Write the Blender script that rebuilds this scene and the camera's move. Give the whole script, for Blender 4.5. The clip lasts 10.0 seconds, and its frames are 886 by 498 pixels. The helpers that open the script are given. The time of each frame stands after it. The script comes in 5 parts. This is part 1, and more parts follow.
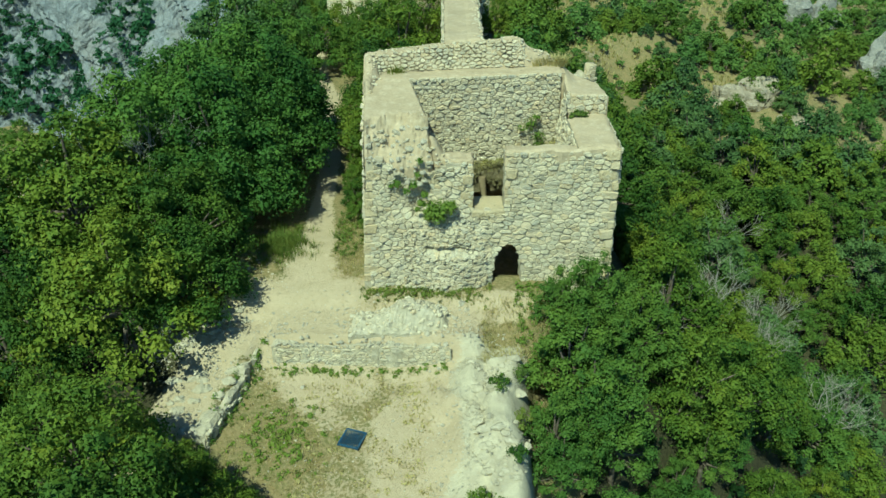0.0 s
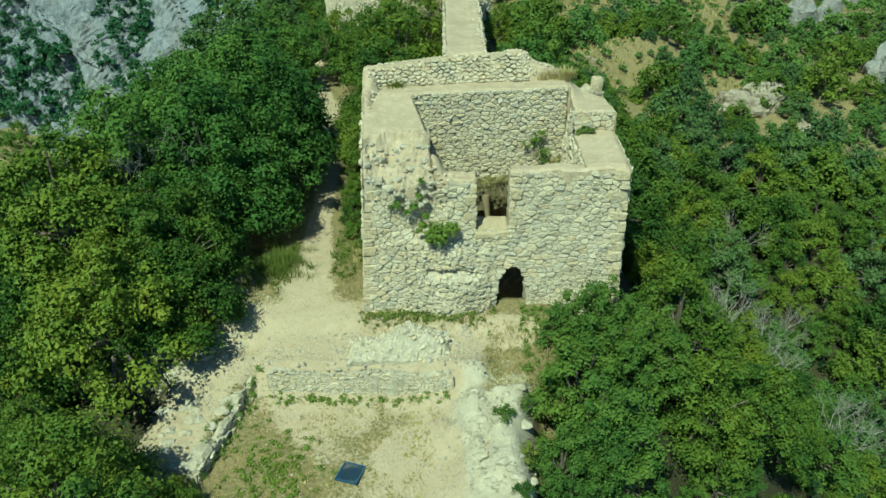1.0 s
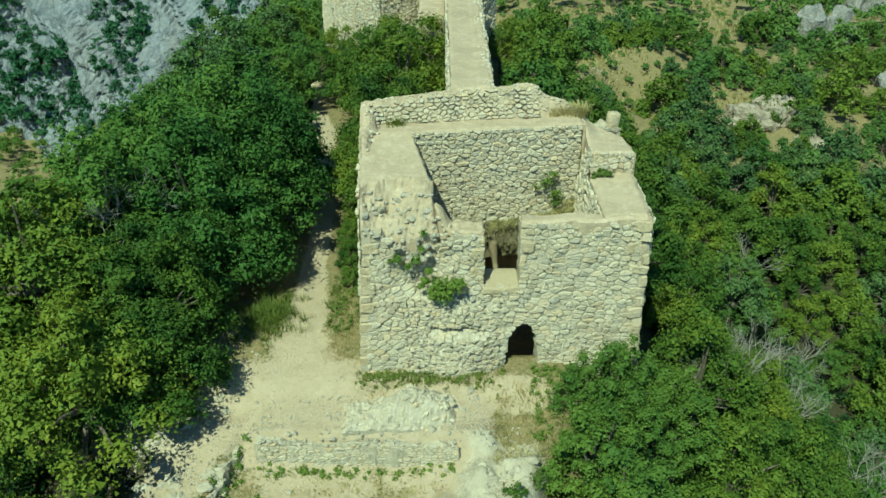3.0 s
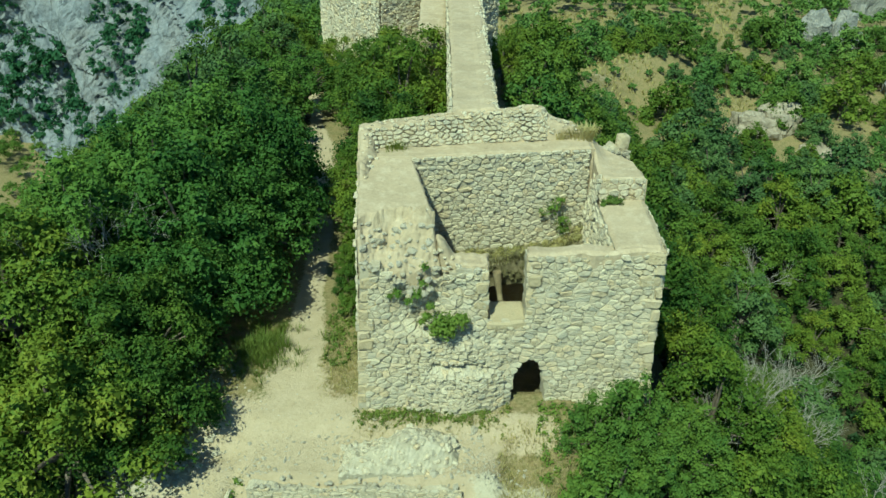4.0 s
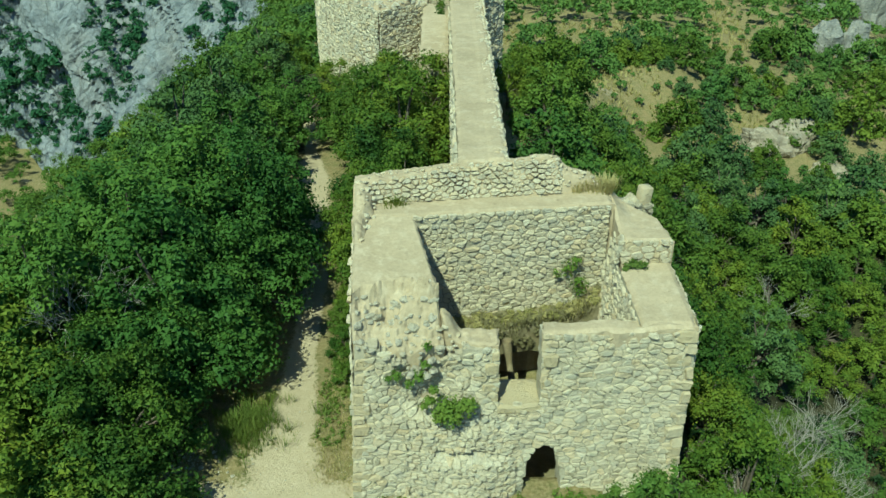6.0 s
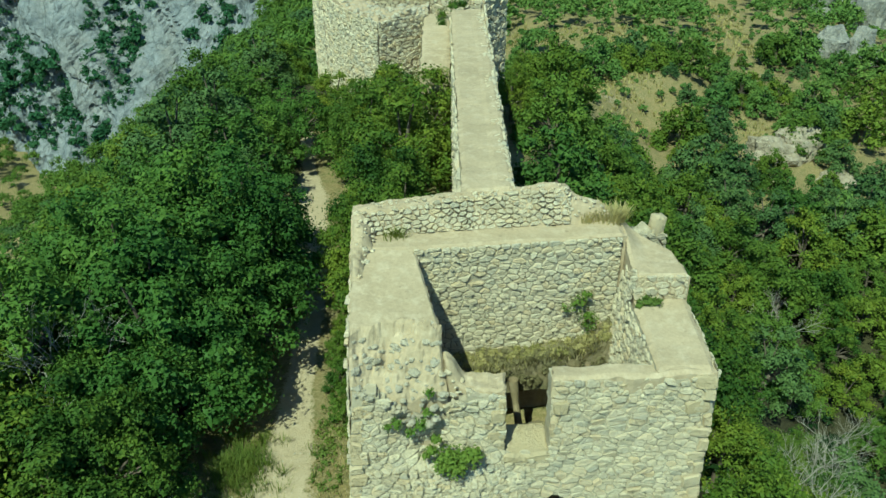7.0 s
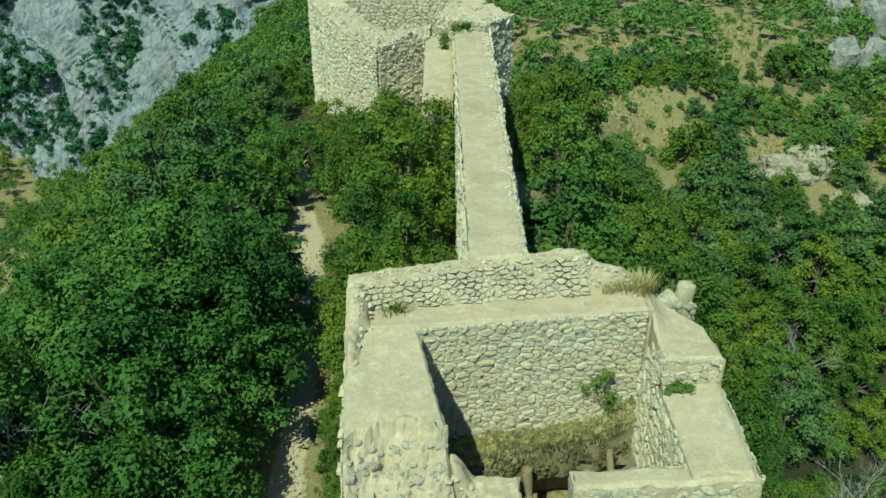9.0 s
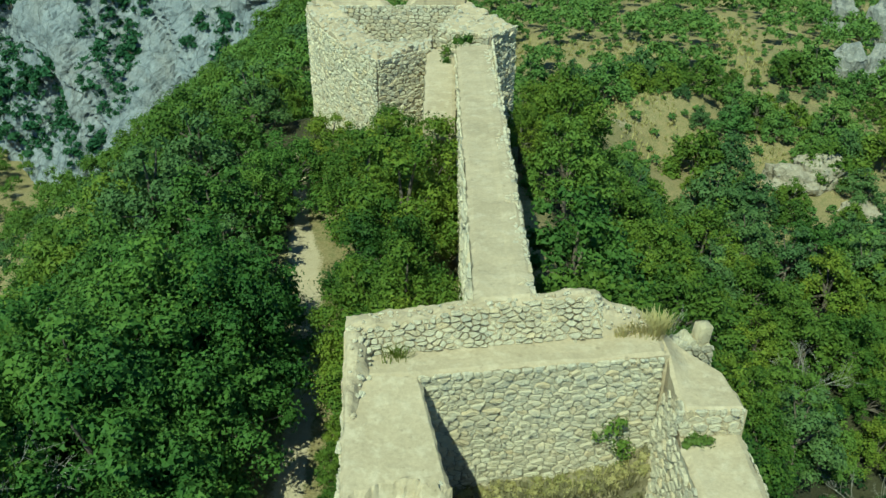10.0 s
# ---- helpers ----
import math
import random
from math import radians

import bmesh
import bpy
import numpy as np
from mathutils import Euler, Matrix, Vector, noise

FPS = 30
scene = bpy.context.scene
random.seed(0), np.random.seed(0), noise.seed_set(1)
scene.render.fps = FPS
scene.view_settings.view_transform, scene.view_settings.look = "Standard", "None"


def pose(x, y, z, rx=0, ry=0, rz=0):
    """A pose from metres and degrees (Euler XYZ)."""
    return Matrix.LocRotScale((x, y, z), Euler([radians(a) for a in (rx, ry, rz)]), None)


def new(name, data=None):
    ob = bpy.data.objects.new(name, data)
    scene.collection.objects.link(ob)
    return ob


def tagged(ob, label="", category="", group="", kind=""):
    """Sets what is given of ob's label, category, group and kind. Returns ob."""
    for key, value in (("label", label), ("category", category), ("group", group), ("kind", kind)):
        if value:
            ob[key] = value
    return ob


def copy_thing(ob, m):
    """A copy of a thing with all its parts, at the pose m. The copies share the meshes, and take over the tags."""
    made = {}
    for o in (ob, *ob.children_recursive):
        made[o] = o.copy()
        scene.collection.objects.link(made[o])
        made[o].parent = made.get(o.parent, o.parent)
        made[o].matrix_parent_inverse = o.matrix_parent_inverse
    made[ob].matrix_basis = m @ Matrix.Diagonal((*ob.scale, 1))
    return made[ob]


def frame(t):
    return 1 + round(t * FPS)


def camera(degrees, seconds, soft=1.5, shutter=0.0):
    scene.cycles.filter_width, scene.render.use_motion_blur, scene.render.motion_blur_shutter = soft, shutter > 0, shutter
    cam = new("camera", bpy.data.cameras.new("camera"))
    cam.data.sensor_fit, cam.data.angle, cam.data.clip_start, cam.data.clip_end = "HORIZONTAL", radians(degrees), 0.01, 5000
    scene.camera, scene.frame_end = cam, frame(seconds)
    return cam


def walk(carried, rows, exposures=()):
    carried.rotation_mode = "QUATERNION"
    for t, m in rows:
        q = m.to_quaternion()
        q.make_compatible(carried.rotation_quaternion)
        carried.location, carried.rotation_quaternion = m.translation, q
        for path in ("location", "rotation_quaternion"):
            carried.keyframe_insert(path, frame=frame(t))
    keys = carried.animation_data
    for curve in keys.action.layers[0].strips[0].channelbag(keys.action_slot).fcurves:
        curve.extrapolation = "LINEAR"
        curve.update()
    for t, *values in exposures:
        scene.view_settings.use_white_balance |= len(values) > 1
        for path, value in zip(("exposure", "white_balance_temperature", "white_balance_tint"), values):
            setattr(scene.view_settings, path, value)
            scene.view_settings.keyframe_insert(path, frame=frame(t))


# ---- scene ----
cam = camera(57.0, 10.0, soft=1.5)
EYE, TILT, LEAN, TURN = 14.415, -29.0, 0.0, 0.0
ROWS = [
    (0.0, 0.0, 0.0, 0.0, -0.0, 0.0, -0.0),
    (0.5, -0.0287, 0.527, 0.3574, -0.0, -0.009, 0.02),
    (1.0, -0.0686, 1.0586, 0.7404, -0.005, -0.005, 0.0),
    (1.5, -0.0983, 1.6061, 1.1479, -0.009, -0.005, -0.01),
    (2.0, -0.13, 2.1626, 1.5606, -0.014, -0.005, -0.03),
    (2.5, -0.169, 2.6942, 1.9599, -0.018, -0.0, -0.04),
    (4.0, -0.2662, 4.4525, 3.329, -0.018, -0.005, -0.05),
    (4.5, -0.2929, 5.0181, 3.7591, -0.023, 0.005, -0.06),
    (5.0, -0.3205, 5.6678, 4.2537, -0.018, 0.014, -0.06),
    (5.5, -0.3523, 6.2834, 4.7186, -0.018, 0.018, -0.08),
    (7.0, -0.4588, 8.069, 6.0897, -0.023, 0.018, -0.07),
    (7.5, -0.4936, 8.6391, 6.5311, -0.023, 0.018, -0.08),
    (8.0, -0.5274, 9.1934, 6.9775, -0.023, 0.018, -0.07),
    (8.5, -0.5632, 9.7386, 7.4353, -0.018, 0.023, -0.08),
    (9.0, -0.596, 10.2725, 7.9002, -0.023, 0.032, -0.08),
    (9.5, -0.6287, 10.8199, 8.3681, -0.014, 0.032, -0.07),
    (10.0, -0.6697, 11.3856, 8.832, -0.014, 0.036, -0.09),
]
walk(cam, [(t, pose(0, 0, EYE, TILT, LEAN, TURN) @ pose(x, y, z, 90 + pitch, roll, yaw)) for t, x, y, z, yaw, pitch, roll in ROWS],
     [(0.0, 0.34, 5340, -25.0), (10.0, 0.34, 5340, -25.0)])

# ---- world, sun ----
SUN_AZ, SUN_EL = radians(66), radians(53)          # the way the light travels over the ground, and its height
world = bpy.data.worlds.new("sky")
scene.world = world
world.use_nodes = True
_wn = world.node_tree
_wn.nodes.clear()
_sky = _wn.nodes.new("ShaderNodeTexSky")
_sky.sky_type, _sky.sun_disc = "NISHITA", False
_sky.sun_elevation = SUN_EL
_sky.sun_rotation = radians(270) - SUN_AZ
_sky.air_density, _sky.dust_density, _sky.ozone_density = 1.0, 0.1, 6.0
_bg = _wn.nodes.new("ShaderNodeBackground")
_bg.inputs["Strength"].default_value = 0.077
_wo = _wn.nodes.new("ShaderNodeOutputWorld")
_wn.links.new(_sky.outputs[0], _bg.inputs[0])
_wn.links.new(_bg.outputs[0], _wo.inputs[0])

sun_data = bpy.data.lights.new("sun", "SUN")
sun_data.energy, sun_data.angle, sun_data.color = 4.7, radians(0.53), (1.0, 0.89, 0.67)
sun = new("sun", sun_data)
_d = Vector((math.cos(SUN_AZ) * math.cos(SUN_EL), math.sin(SUN_AZ) * math.cos(SUN_EL), -math.sin(SUN_EL)))
sun.matrix_world = Matrix.Translation((-40, -20, 90)) @ _d.to_track_quat("-Z", "Y").to_matrix().to_4x4()

# ---- materials ----


class Mat:
    """A node material under construction."""

    def __init__(self, name):
        self.m = bpy.data.materials.new(name)
        self.m.use_nodes = True
        self.t = self.m.node_tree
        self.t.nodes.clear()
        self.out = self.t.nodes.new("ShaderNodeOutputMaterial")
        self.pos = self.t.nodes.new("ShaderNodeNewGeometry")

    def n(self, kind, **inputs):
        node = self.t.nodes.new(kind)
        for key, value in inputs.items():
            self.put(node.inputs[key.replace("_", " ")], value)
        return node

    def put(self, socket, value):
        if hasattr(value, "is_output"):
            self.t.links.new(value, socket)
        else:
            socket.default_value = value

    def noise(self, scale, detail=4.0, rough=0.6, warp=0.0, stretch=None):
        vec = self.pos.outputs["Position"]
        if stretch:
            mp = self.n("ShaderNodeMapping", Scale=stretch)
            self.put(mp.inputs["Vector"], vec)
            vec = mp.outputs[0]
        node = self.n("ShaderNodeTexNoise", Scale=scale, Detail=detail, Roughness=rough, Distortion=warp)
        self.put(node.inputs["Vector"], vec)
        return node.outputs["Fac"]

    def ramp(self, fac, *stops):
        node = self.t.nodes.new("ShaderNodeValToRGB")
        e = node.color_ramp.elements
        while len(e) < len(stops):
            e.new(0.5)
        for el, (p, c) in zip(e, stops):
            el.position = p
            el.color = (*c, 1.0) if len(c) == 3 else c
        self.put(node.inputs[0], fac)
        return node.outputs[0]

    def mix(self, fac, a, b, mode="MIX"):
        node = self.t.nodes.new("ShaderNodeMix")
        node.data_type, node.blend_type = "RGBA", mode
        for s, v in ((0, fac), (6, a), (7, b)):
            if isinstance(v, tuple):
                v = (*v, 1.0) if len(v) == 3 else v
            self.put(node.inputs[s], v)
        return node.outputs[2]

    def math(self, op, a, b=0.0, clamp=False):
        node = self.t.nodes.new("ShaderNodeMath")
        node.operation, node.use_clamp = op, clamp
        self.put(node.inputs[0], a)
        self.put(node.inputs[1], b)
        return node.outputs[0]

    def rnd(self):
        """A random number for each object and each loose piece."""
        info = self.t.nodes.new("ShaderNodeObjectInfo")
        return self.math("FRACT", self.math("ADD", info.outputs["Random"], self.pos.outputs["Random Per Island"]))

    def bump(self, height, strength, dist):
        node = self.n("ShaderNodeBump", Strength=strength, Distance=dist)
        self.put(node.inputs["Height"], height)
        return node.outputs[0]

    def done(self, colour, rough=0.9, normal=None, spec=0.2, metal=0.0):
        b = self.n("ShaderNodeBsdfPrincipled", Roughness=rough, Metallic=metal)
        b.inputs["Specular IOR Level"].default_value = spec
        self.put(b.inputs["Base Color"], colour)
        if normal is not None:
            self.put(b.inputs["Normal"], normal)
        self.t.links.new(b.outputs[0], self.out.inputs[0])
        return self.m


def stone_material(name, tones, stain=0.35):
    m = Mat(name)
    r = m.rnd()
    k = len(tones)
    base = m.ramp(r, *[(i / max(1, k - 1), c) for i, c in enumerate(tones)])
    mott = m.noise(5.0, 6, 0.7)
    c = m.mix(m.math("MULTIPLY", m.ramp(mott, (0.46, (0, 0, 0)), (0.74, (1, 1, 1))), stain), base, (0.44, 0.42, 0.34))
    warm = m.noise(0.9, 3)
    c = m.mix(m.math("MULTIPLY", m.ramp(warm, (0.5, (0, 0, 0)), (0.72, (1, 1, 1))), 0.35), c, (0.56, 0.47, 0.30))
    fine = m.noise(38.0, 5, 0.7)
    c = m.mix(0.5, c, m.ramp(fine, (0.25, (0.78, 0.78, 0.78)), (0.7, (1, 1, 1))), "MULTIPLY")
    pit = m.noise(13.0, 6, 0.72, 0.6)
    c = m.mix(0.6, c, m.ramp(pit, (0.30, (0.74, 0.73, 0.70)), (0.46, (1, 1, 1))), "MULTIPLY")
    h = m.math("ADD", m.math("MULTIPLY", mott, 0.6), m.math("ADD", m.math("MULTIPLY", pit, 1.6), m.math("MULTIPLY", fine, 0.5)))
    return m.done(c, 0.92, m.bump(h, 1.0, 0.06))


M_STONE = stone_material("limestone_rubble", [(0.760, 0.670, 0.470), (0.680, 0.620, 0.460), (0.800, 0.710, 0.500), (0.700, 0.630, 0.460),
                                              (0.760, 0.630, 0.400), (0.600, 0.560, 0.430), (0.810, 0.740, 0.540), (0.730, 0.650, 0.470)])
M_QUOIN = stone_material("dressed_stone", [(0.680, 0.560, 0.340), (0.760, 0.655, 0.440), (0.620, 0.520, 0.325), (0.720, 0.605, 0.385)], 0.2)
M_PALE = stone_material("pale_rubble", [(0.577, 0.528, 0.399), (0.507, 0.468, 0.359), (0.612, 0.562, 0.430), (0.454, 0.426, 0.343)], 0.25)


def earth(name, a, b, c, big=0.5, fine=22.0, bump=0.04):
    m = Mat(name)
    n1, n2 = m.noise(big, 5, 0.62, 0.4), m.noise(fine, 6, 0.72)
    n3 = m.noise(3.2, 5, 0.6)
    col = m.mix(m.ramp(n1, (0.38, (0, 0, 0)), (0.64, (1, 1, 1))), a, b)
    col = m.mix(m.ramp(n3, (0.5, (0, 0, 0)), (0.68, (1, 1, 1))), col, c)
    spot = m.noise(6.5, 3, 0.5)
    col = m.mix(m.ramp(spot, (0.66, (0, 0, 0)), (0.74, (0.6, 0.6, 0.6))), col, m.mix(1.0, col, (0.55, 0.55, 0.52), "MULTIPLY"))
    col = m.mix(0.45, col, m.ramp(n2, (0.28, (0.5, 0.5, 0.48)), (0.66, (1, 1, 1))), "MULTIPLY")
    return m.done(col, 0.96, m.bump(m.math("ADD", n2, n3), 0.7, bump))


M_MORTAR = earth("lime_mortar", (0.470, 0.425, 0.310), (0.400, 0.360, 0.262), (0.530, 0.485, 0.370), 0.8, 16.0, 0.03)
M_CAP = earth("mortar_capping", (0.490, 0.405, 0.272), (0.410, 0.338, 0.222), (0.530, 0.450, 0.315), 0.55, 11.0, 0.03)
M_ROCK = earth("weathered_limestone", (0.513, 0.468, 0.348), (0.430, 0.388, 0.279), (0.580, 0.532, 0.408), 0.9, 9.0, 0.08)
M_WOOD = earth("weathered_timber", (0.302, 0.245, 0.144), (0.238, 0.194, 0.122), (0.360, 0.302, 0.187), 1.5, 30.0, 0.02)


def ground_material():
    """Bare pale soil on the crest, dry grass and scrub litter darkened as tree shade round it, by patches and by the
    paint of the sheet.
    """
    m = Mat("dry_limestone_soil")
    attr = m.t.nodes.new("ShaderNodeAttribute")
    attr.attribute_name = "cover"
    sep = m.t.nodes.new("ShaderNodeSeparateColor")
    m.put(sep.inputs[0], attr.outputs["Color"])
    bare, grassy, rocky = sep.outputs[0], sep.outputs[1], sep.outputs[2]
    big, mid, fine, grit = m.noise(0.35, 5, 0.6, 0.5), m.noise(2.2, 6, 0.66, 0.3), m.noise(9.0, 6, 0.7), m.noise(40.0, 5, 0.75)
    soil = m.mix(m.ramp(mid, (0.35, (0, 0, 0)), (0.68, (1, 1, 1))), (0.475, 0.392, 0.255), (0.545, 0.458, 0.312))
    soil = m.mix(m.ramp(fine, (0.52, (0, 0, 0)), (0.7, (1, 1, 1))), soil, (0.430, 0.352, 0.225))
    grass = m.mix(m.ramp(mid, (0.36, (0, 0, 0)), (0.62, (1, 1, 1))), (0.270, 0.212, 0.098), (0.165, 0.165, 0.062))
    grass = m.mix(m.ramp(fine, (0.42, (0, 0, 0)), (0.66, (1, 1, 1))), grass, (0.345, 0.280, 0.150))
    # litter tones lowered so that tree shade is painted into the soil colour
    shaded_litter = m.mix(m.ramp(fine, (0.38, (0, 0, 0)), (0.64, (1, 1, 1))), (0.040, 0.040, 0.020), (0.080, 0.076, 0.038))
    rock = m.mix(m.ramp(mid, (0.4, (0, 0, 0)), (0.66, (1, 1, 1))), (0.486, 0.439, 0.323), (0.613, 0.562, 0.411))
    edge = m.math("ADD", m.math("MULTIPLY", m.math("SUBTRACT", fine, 0.5), 0.9), m.math("MULTIPLY", m.math("SUBTRACT", big, 0.5), 0.9))
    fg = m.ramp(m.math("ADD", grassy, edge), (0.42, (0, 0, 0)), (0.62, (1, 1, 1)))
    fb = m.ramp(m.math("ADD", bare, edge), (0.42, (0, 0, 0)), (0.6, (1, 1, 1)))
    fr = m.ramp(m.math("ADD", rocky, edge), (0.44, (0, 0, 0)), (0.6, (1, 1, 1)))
    col = m.mix(fg, shaded_litter, grass)
    col = m.mix(fb, col, soil)
    col = m.mix(fr, col, rock)
    col = m.mix(0.32, col, m.ramp(grit, (0.25, (0.55, 0.55, 0.52)), (0.7, (1, 1, 1))), "MULTIPLY")
    h = m.math("ADD", m.math("MULTIPLY", fine, 1.0), m.math("MULTIPLY", grit, 0.5))
    return m.done(col, 0.97, m.bump(h, 0.8, 0.08))


def cliff_material():
    m = Mat("grey_cliff_limestone")
    big, mid, fine = m.noise(0.06, 6, 0.65, 0.6), m.noise(0.35, 7, 0.7, 0.4), m.noise(1.6, 6, 0.75)
    streak = m.noise(0.5, 6, 0.7, 0.5, (1.0, 1.0, 0.16))
    c = m.mix(m.ramp(mid, (0.34, (0, 0, 0)), (0.66, (1, 1, 1))), (0.225, 0.255, 0.280), (0.375, 0.400, 0.415))
    c = m.mix(m.math("MULTIPLY", m.ramp(streak, (0.5, (0, 0, 0)), (0.66, (1, 1, 1))), 0.6), c, (0.110, 0.140, 0.165))
    c = m.mix(m.math("MULTIPLY", m.ramp(big, (0.5, (0, 0, 0)), (0.7, (1, 1, 1))), 0.4), c, (0.296, 0.259, 0.200))
    c = m.mix(0.6, c, m.ramp(fine, (0.3, (0.5, 0.5, 0.5)), (0.66, (1, 1, 1))), "MULTIPLY")
    mp = m.n("ShaderNodeMapping", Scale=(1.0, 0.6, 0.38), Rotation=(0.0, 0.5, 0.0))
    wob = m.n("ShaderNodeTexNoise", Scale=0.3, Detail=5.0)
    m.put(wob.inputs["Vector"], m.pos.outputs["Position"])
    va = m.t.nodes.new("ShaderNodeVectorMath")
    va.operation = "MULTIPLY_ADD"
    m.put(va.inputs[0], wob.outputs["Color"])
    va.inputs[1].default_value = (5, 5, 5)
    m.put(va.inputs[2], m.pos.outputs["Position"])
    m.put(mp.inputs["Vector"], va.outputs[0])
    crack = m.n("ShaderNodeTexVoronoi", Scale=0.22)
    crack.feature = "DISTANCE_TO_EDGE"
    m.put(crack.inputs["Vector"], mp.outputs[0])
    c = m.mix(1.0, c, m.ramp(crack.outputs["Distance"], (0.0, (0.55, 0.57, 0.58)), (0.05, (1, 1, 1))), "MULTIPLY")
    return m.done(c, 0.95, m.bump(m.math("ADD", m.math("ADD", m.math("MULTIPLY", mid, 3.0), fine), m.math("MULTIPLY", m.math("MINIMUM", crack.outputs["Distance"], 0.25), 4.0)), 0.8, 0.6))


def leaf_material(name, tones, through_light=0.35):
    m = Mat(name)
    info = m.t.nodes.new("ShaderNodeObjectInfo")
    patch, stand = m.noise(0.95, 4), m.noise(0.14, 3)
    r = m.math("ADD", m.math("MULTIPLY", m.pos.outputs["Random Per Island"], 0.13), m.math("MULTIPLY", info.outputs["Random"], 0.42))
    r = m.math("ADD", r, m.math("MULTIPLY", m.math("SUBTRACT", stand, 0.45), 0.5))
    r = m.math("ADD", r, m.math("MULTIPLY", m.math("SUBTRACT", patch, 0.4), 0.9), True)
    k = len(tones)
    c = m.ramp(r, *[(i / (k - 1), t) for i, t in enumerate(tones)])
    b = m.n("ShaderNodeBsdfPrincipled", Roughness=0.65)
    b.inputs["Specular IOR Level"].default_value = 0.15
    m.put(b.inputs["Base Color"], c)
    tr = m.n("ShaderNodeBsdfTranslucent")
    m.put(tr.inputs[0], m.mix(1.0, c, (1.0, 1.0, 0.55), "MULTIPLY"))
    mx = m.n("ShaderNodeMixShader", Fac=through_light)
    m.t.links.new(b.outputs[0], mx.inputs[1])
    m.t.links.new(tr.outputs[0], mx.inputs[2])
    m.t.links.new(mx.outputs[0], m.out.inputs[0])
    return m.m


M_LEAF = leaf_material("oak_leaves", [(0.022, 0.054, 0.011), (0.055, 0.104, 0.016), (0.114, 0.168, 0.021), (0.190, 0.226, 0.026), (0.275, 0.275, 0.036)], 0.17)
M_LEAF_DARK = leaf_material("ash_leaves", [(0.038, 0.088, 0.019), (0.072, 0.134, 0.025), (0.118, 0.184, 0.029), (0.184, 0.240, 0.036)], 0.17)
M_LEAF_OLIVE = leaf_material("olive_green_leaves", [(0.040, 0.082, 0.015), (0.092, 0.146, 0.021), (0.158, 0.212, 0.027), (0.245, 0.282, 0.035)], 0.17)
M_LEAF_DEEP = leaf_material("deep_green_leaves", [(0.030, 0.076, 0.016), (0.062, 0.126, 0.023), (0.110, 0.186, 0.030), (0.180, 0.246, 0.038)], 0.17)
M_LEAF_BLUE = leaf_material("grey_green_leaves", [(0.054, 0.102, 0.036), (0.080, 0.138, 0.045), (0.114, 0.178, 0.054), (0.150, 0.218, 0.064)], 0.17)
M_LEAF_FAR = leaf_material("scrub_leaves", [(0.062, 0.128, 0.032), (0.096, 0.172, 0.040), (0.136, 0.216, 0.047), (0.190, 0.260, 0.056), (0.265, 0.310, 0.080)], 0.17)
M_LEAF_CLIFF = leaf_material("cliff_scrub_leaves", [(0.036, 0.100, 0.048), (0.055, 0.130, 0.056), (0.080, 0.165, 0.068)], 0.3)
M_BRIGHT = leaf_material("bright_shrub_leaves", [(0.11, 0.19, 0.035), (0.19, 0.27, 0.05), (0.30, 0.36, 0.07)], 0.4)
# undergrowth green taken near black: the shade between crowns is in the colour
M_UNDER_SHADE = leaf_material("shade_dark_undergrowth_leaves", [(0.012, 0.032, 0.010), (0.022, 0.050, 0.014), (0.034, 0.070, 0.018)], 0.25)
M_GRASS = leaf_material("dry_grass_blades", [(0.259, 0.259, 0.086), (0.414, 0.371, 0.164), (0.517, 0.458, 0.233), (0.310, 0.328, 0.113)], 0.3)
M_THYME = leaf_material("withered_thyme_leaves", [(0.110, 0.105, 0.052), (0.165, 0.150, 0.075), (0.225, 0.205, 0.105), (0.160, 0.175, 0.070)], 0.2)
M_HERB = leaf_material("green_herb_leaves", [(0.076, 0.139, 0.031), (0.141, 0.198, 0.042), (0.218, 0.256, 0.053), (0.281, 0.279, 0.063)], 0.35)
M_YELLOW = leaf_material("yellowing_leaves", [(0.25, 0.24, 0.03), (0.36, 0.32, 0.04), (0.42, 0.34, 0.05)], 0.35)
M_BARK = earth("grey_bark", (0.16, 0.13, 0.1), (0.11, 0.095, 0.075), (0.22, 0.19, 0.15), 2.0, 30.0, 0.02)
M_TWIG = earth("bleached_twigs", (0.36, 0.34, 0.30), (0.28, 0.26, 0.22), (0.42, 0.40, 0.36), 2.0, 30.0, 0.01)
M_GROUND, M_CLIFF = ground_material(), cliff_material()


def metal_material():
    m = Mat("blue_painted_steel")
    wear = m.noise(14.0, 5)
    c = m.mix(m.ramp(wear, (0.5, (0, 0, 0)), (0.72, (1, 1, 1))), (0.035, 0.10, 0.19), (0.10, 0.13, 0.15))
    return m.done(c, 0.45, m.bump(wear, 0.3, 0.004), 0.5, 0.3)


M_STEEL = metal_material()

# ---- small tools ----
rng = np.random.default_rng(7)


def hash2(i, j, seed):
    n = (i.astype(np.int64) * 374761393 + j.astype(np.int64) * 668265263 + seed * 1442695041) & 0x7FFFFFFF
    n = ((n ^ (n >> 13)) * 1274126177) & 0x7FFFFFFF
    return ((n ^ (n >> 16)) & 0xFFFF) / 65535.0


def vnoise(x, y, scale, seed=0):
    """Smooth value noise, -1 to 1."""
    x, y = np.asarray(x, float) / scale, np.asarray(y, float) / scale
    i, j = np.floor(x), np.floor(y)
    u, v = x - i, y - j
    u, v = u * u * (3 - 2 * u), v * v * (3 - 2 * v)
    a, b = hash2(i, j, seed), hash2(i + 1, j, seed)
    c, d = hash2(i, j + 1, seed), hash2(i + 1, j + 1, seed)
    return 2 * ((a * (1 - u) + b * u) * (1 - v) + (c * (1 - u) + d * u) * v) - 1


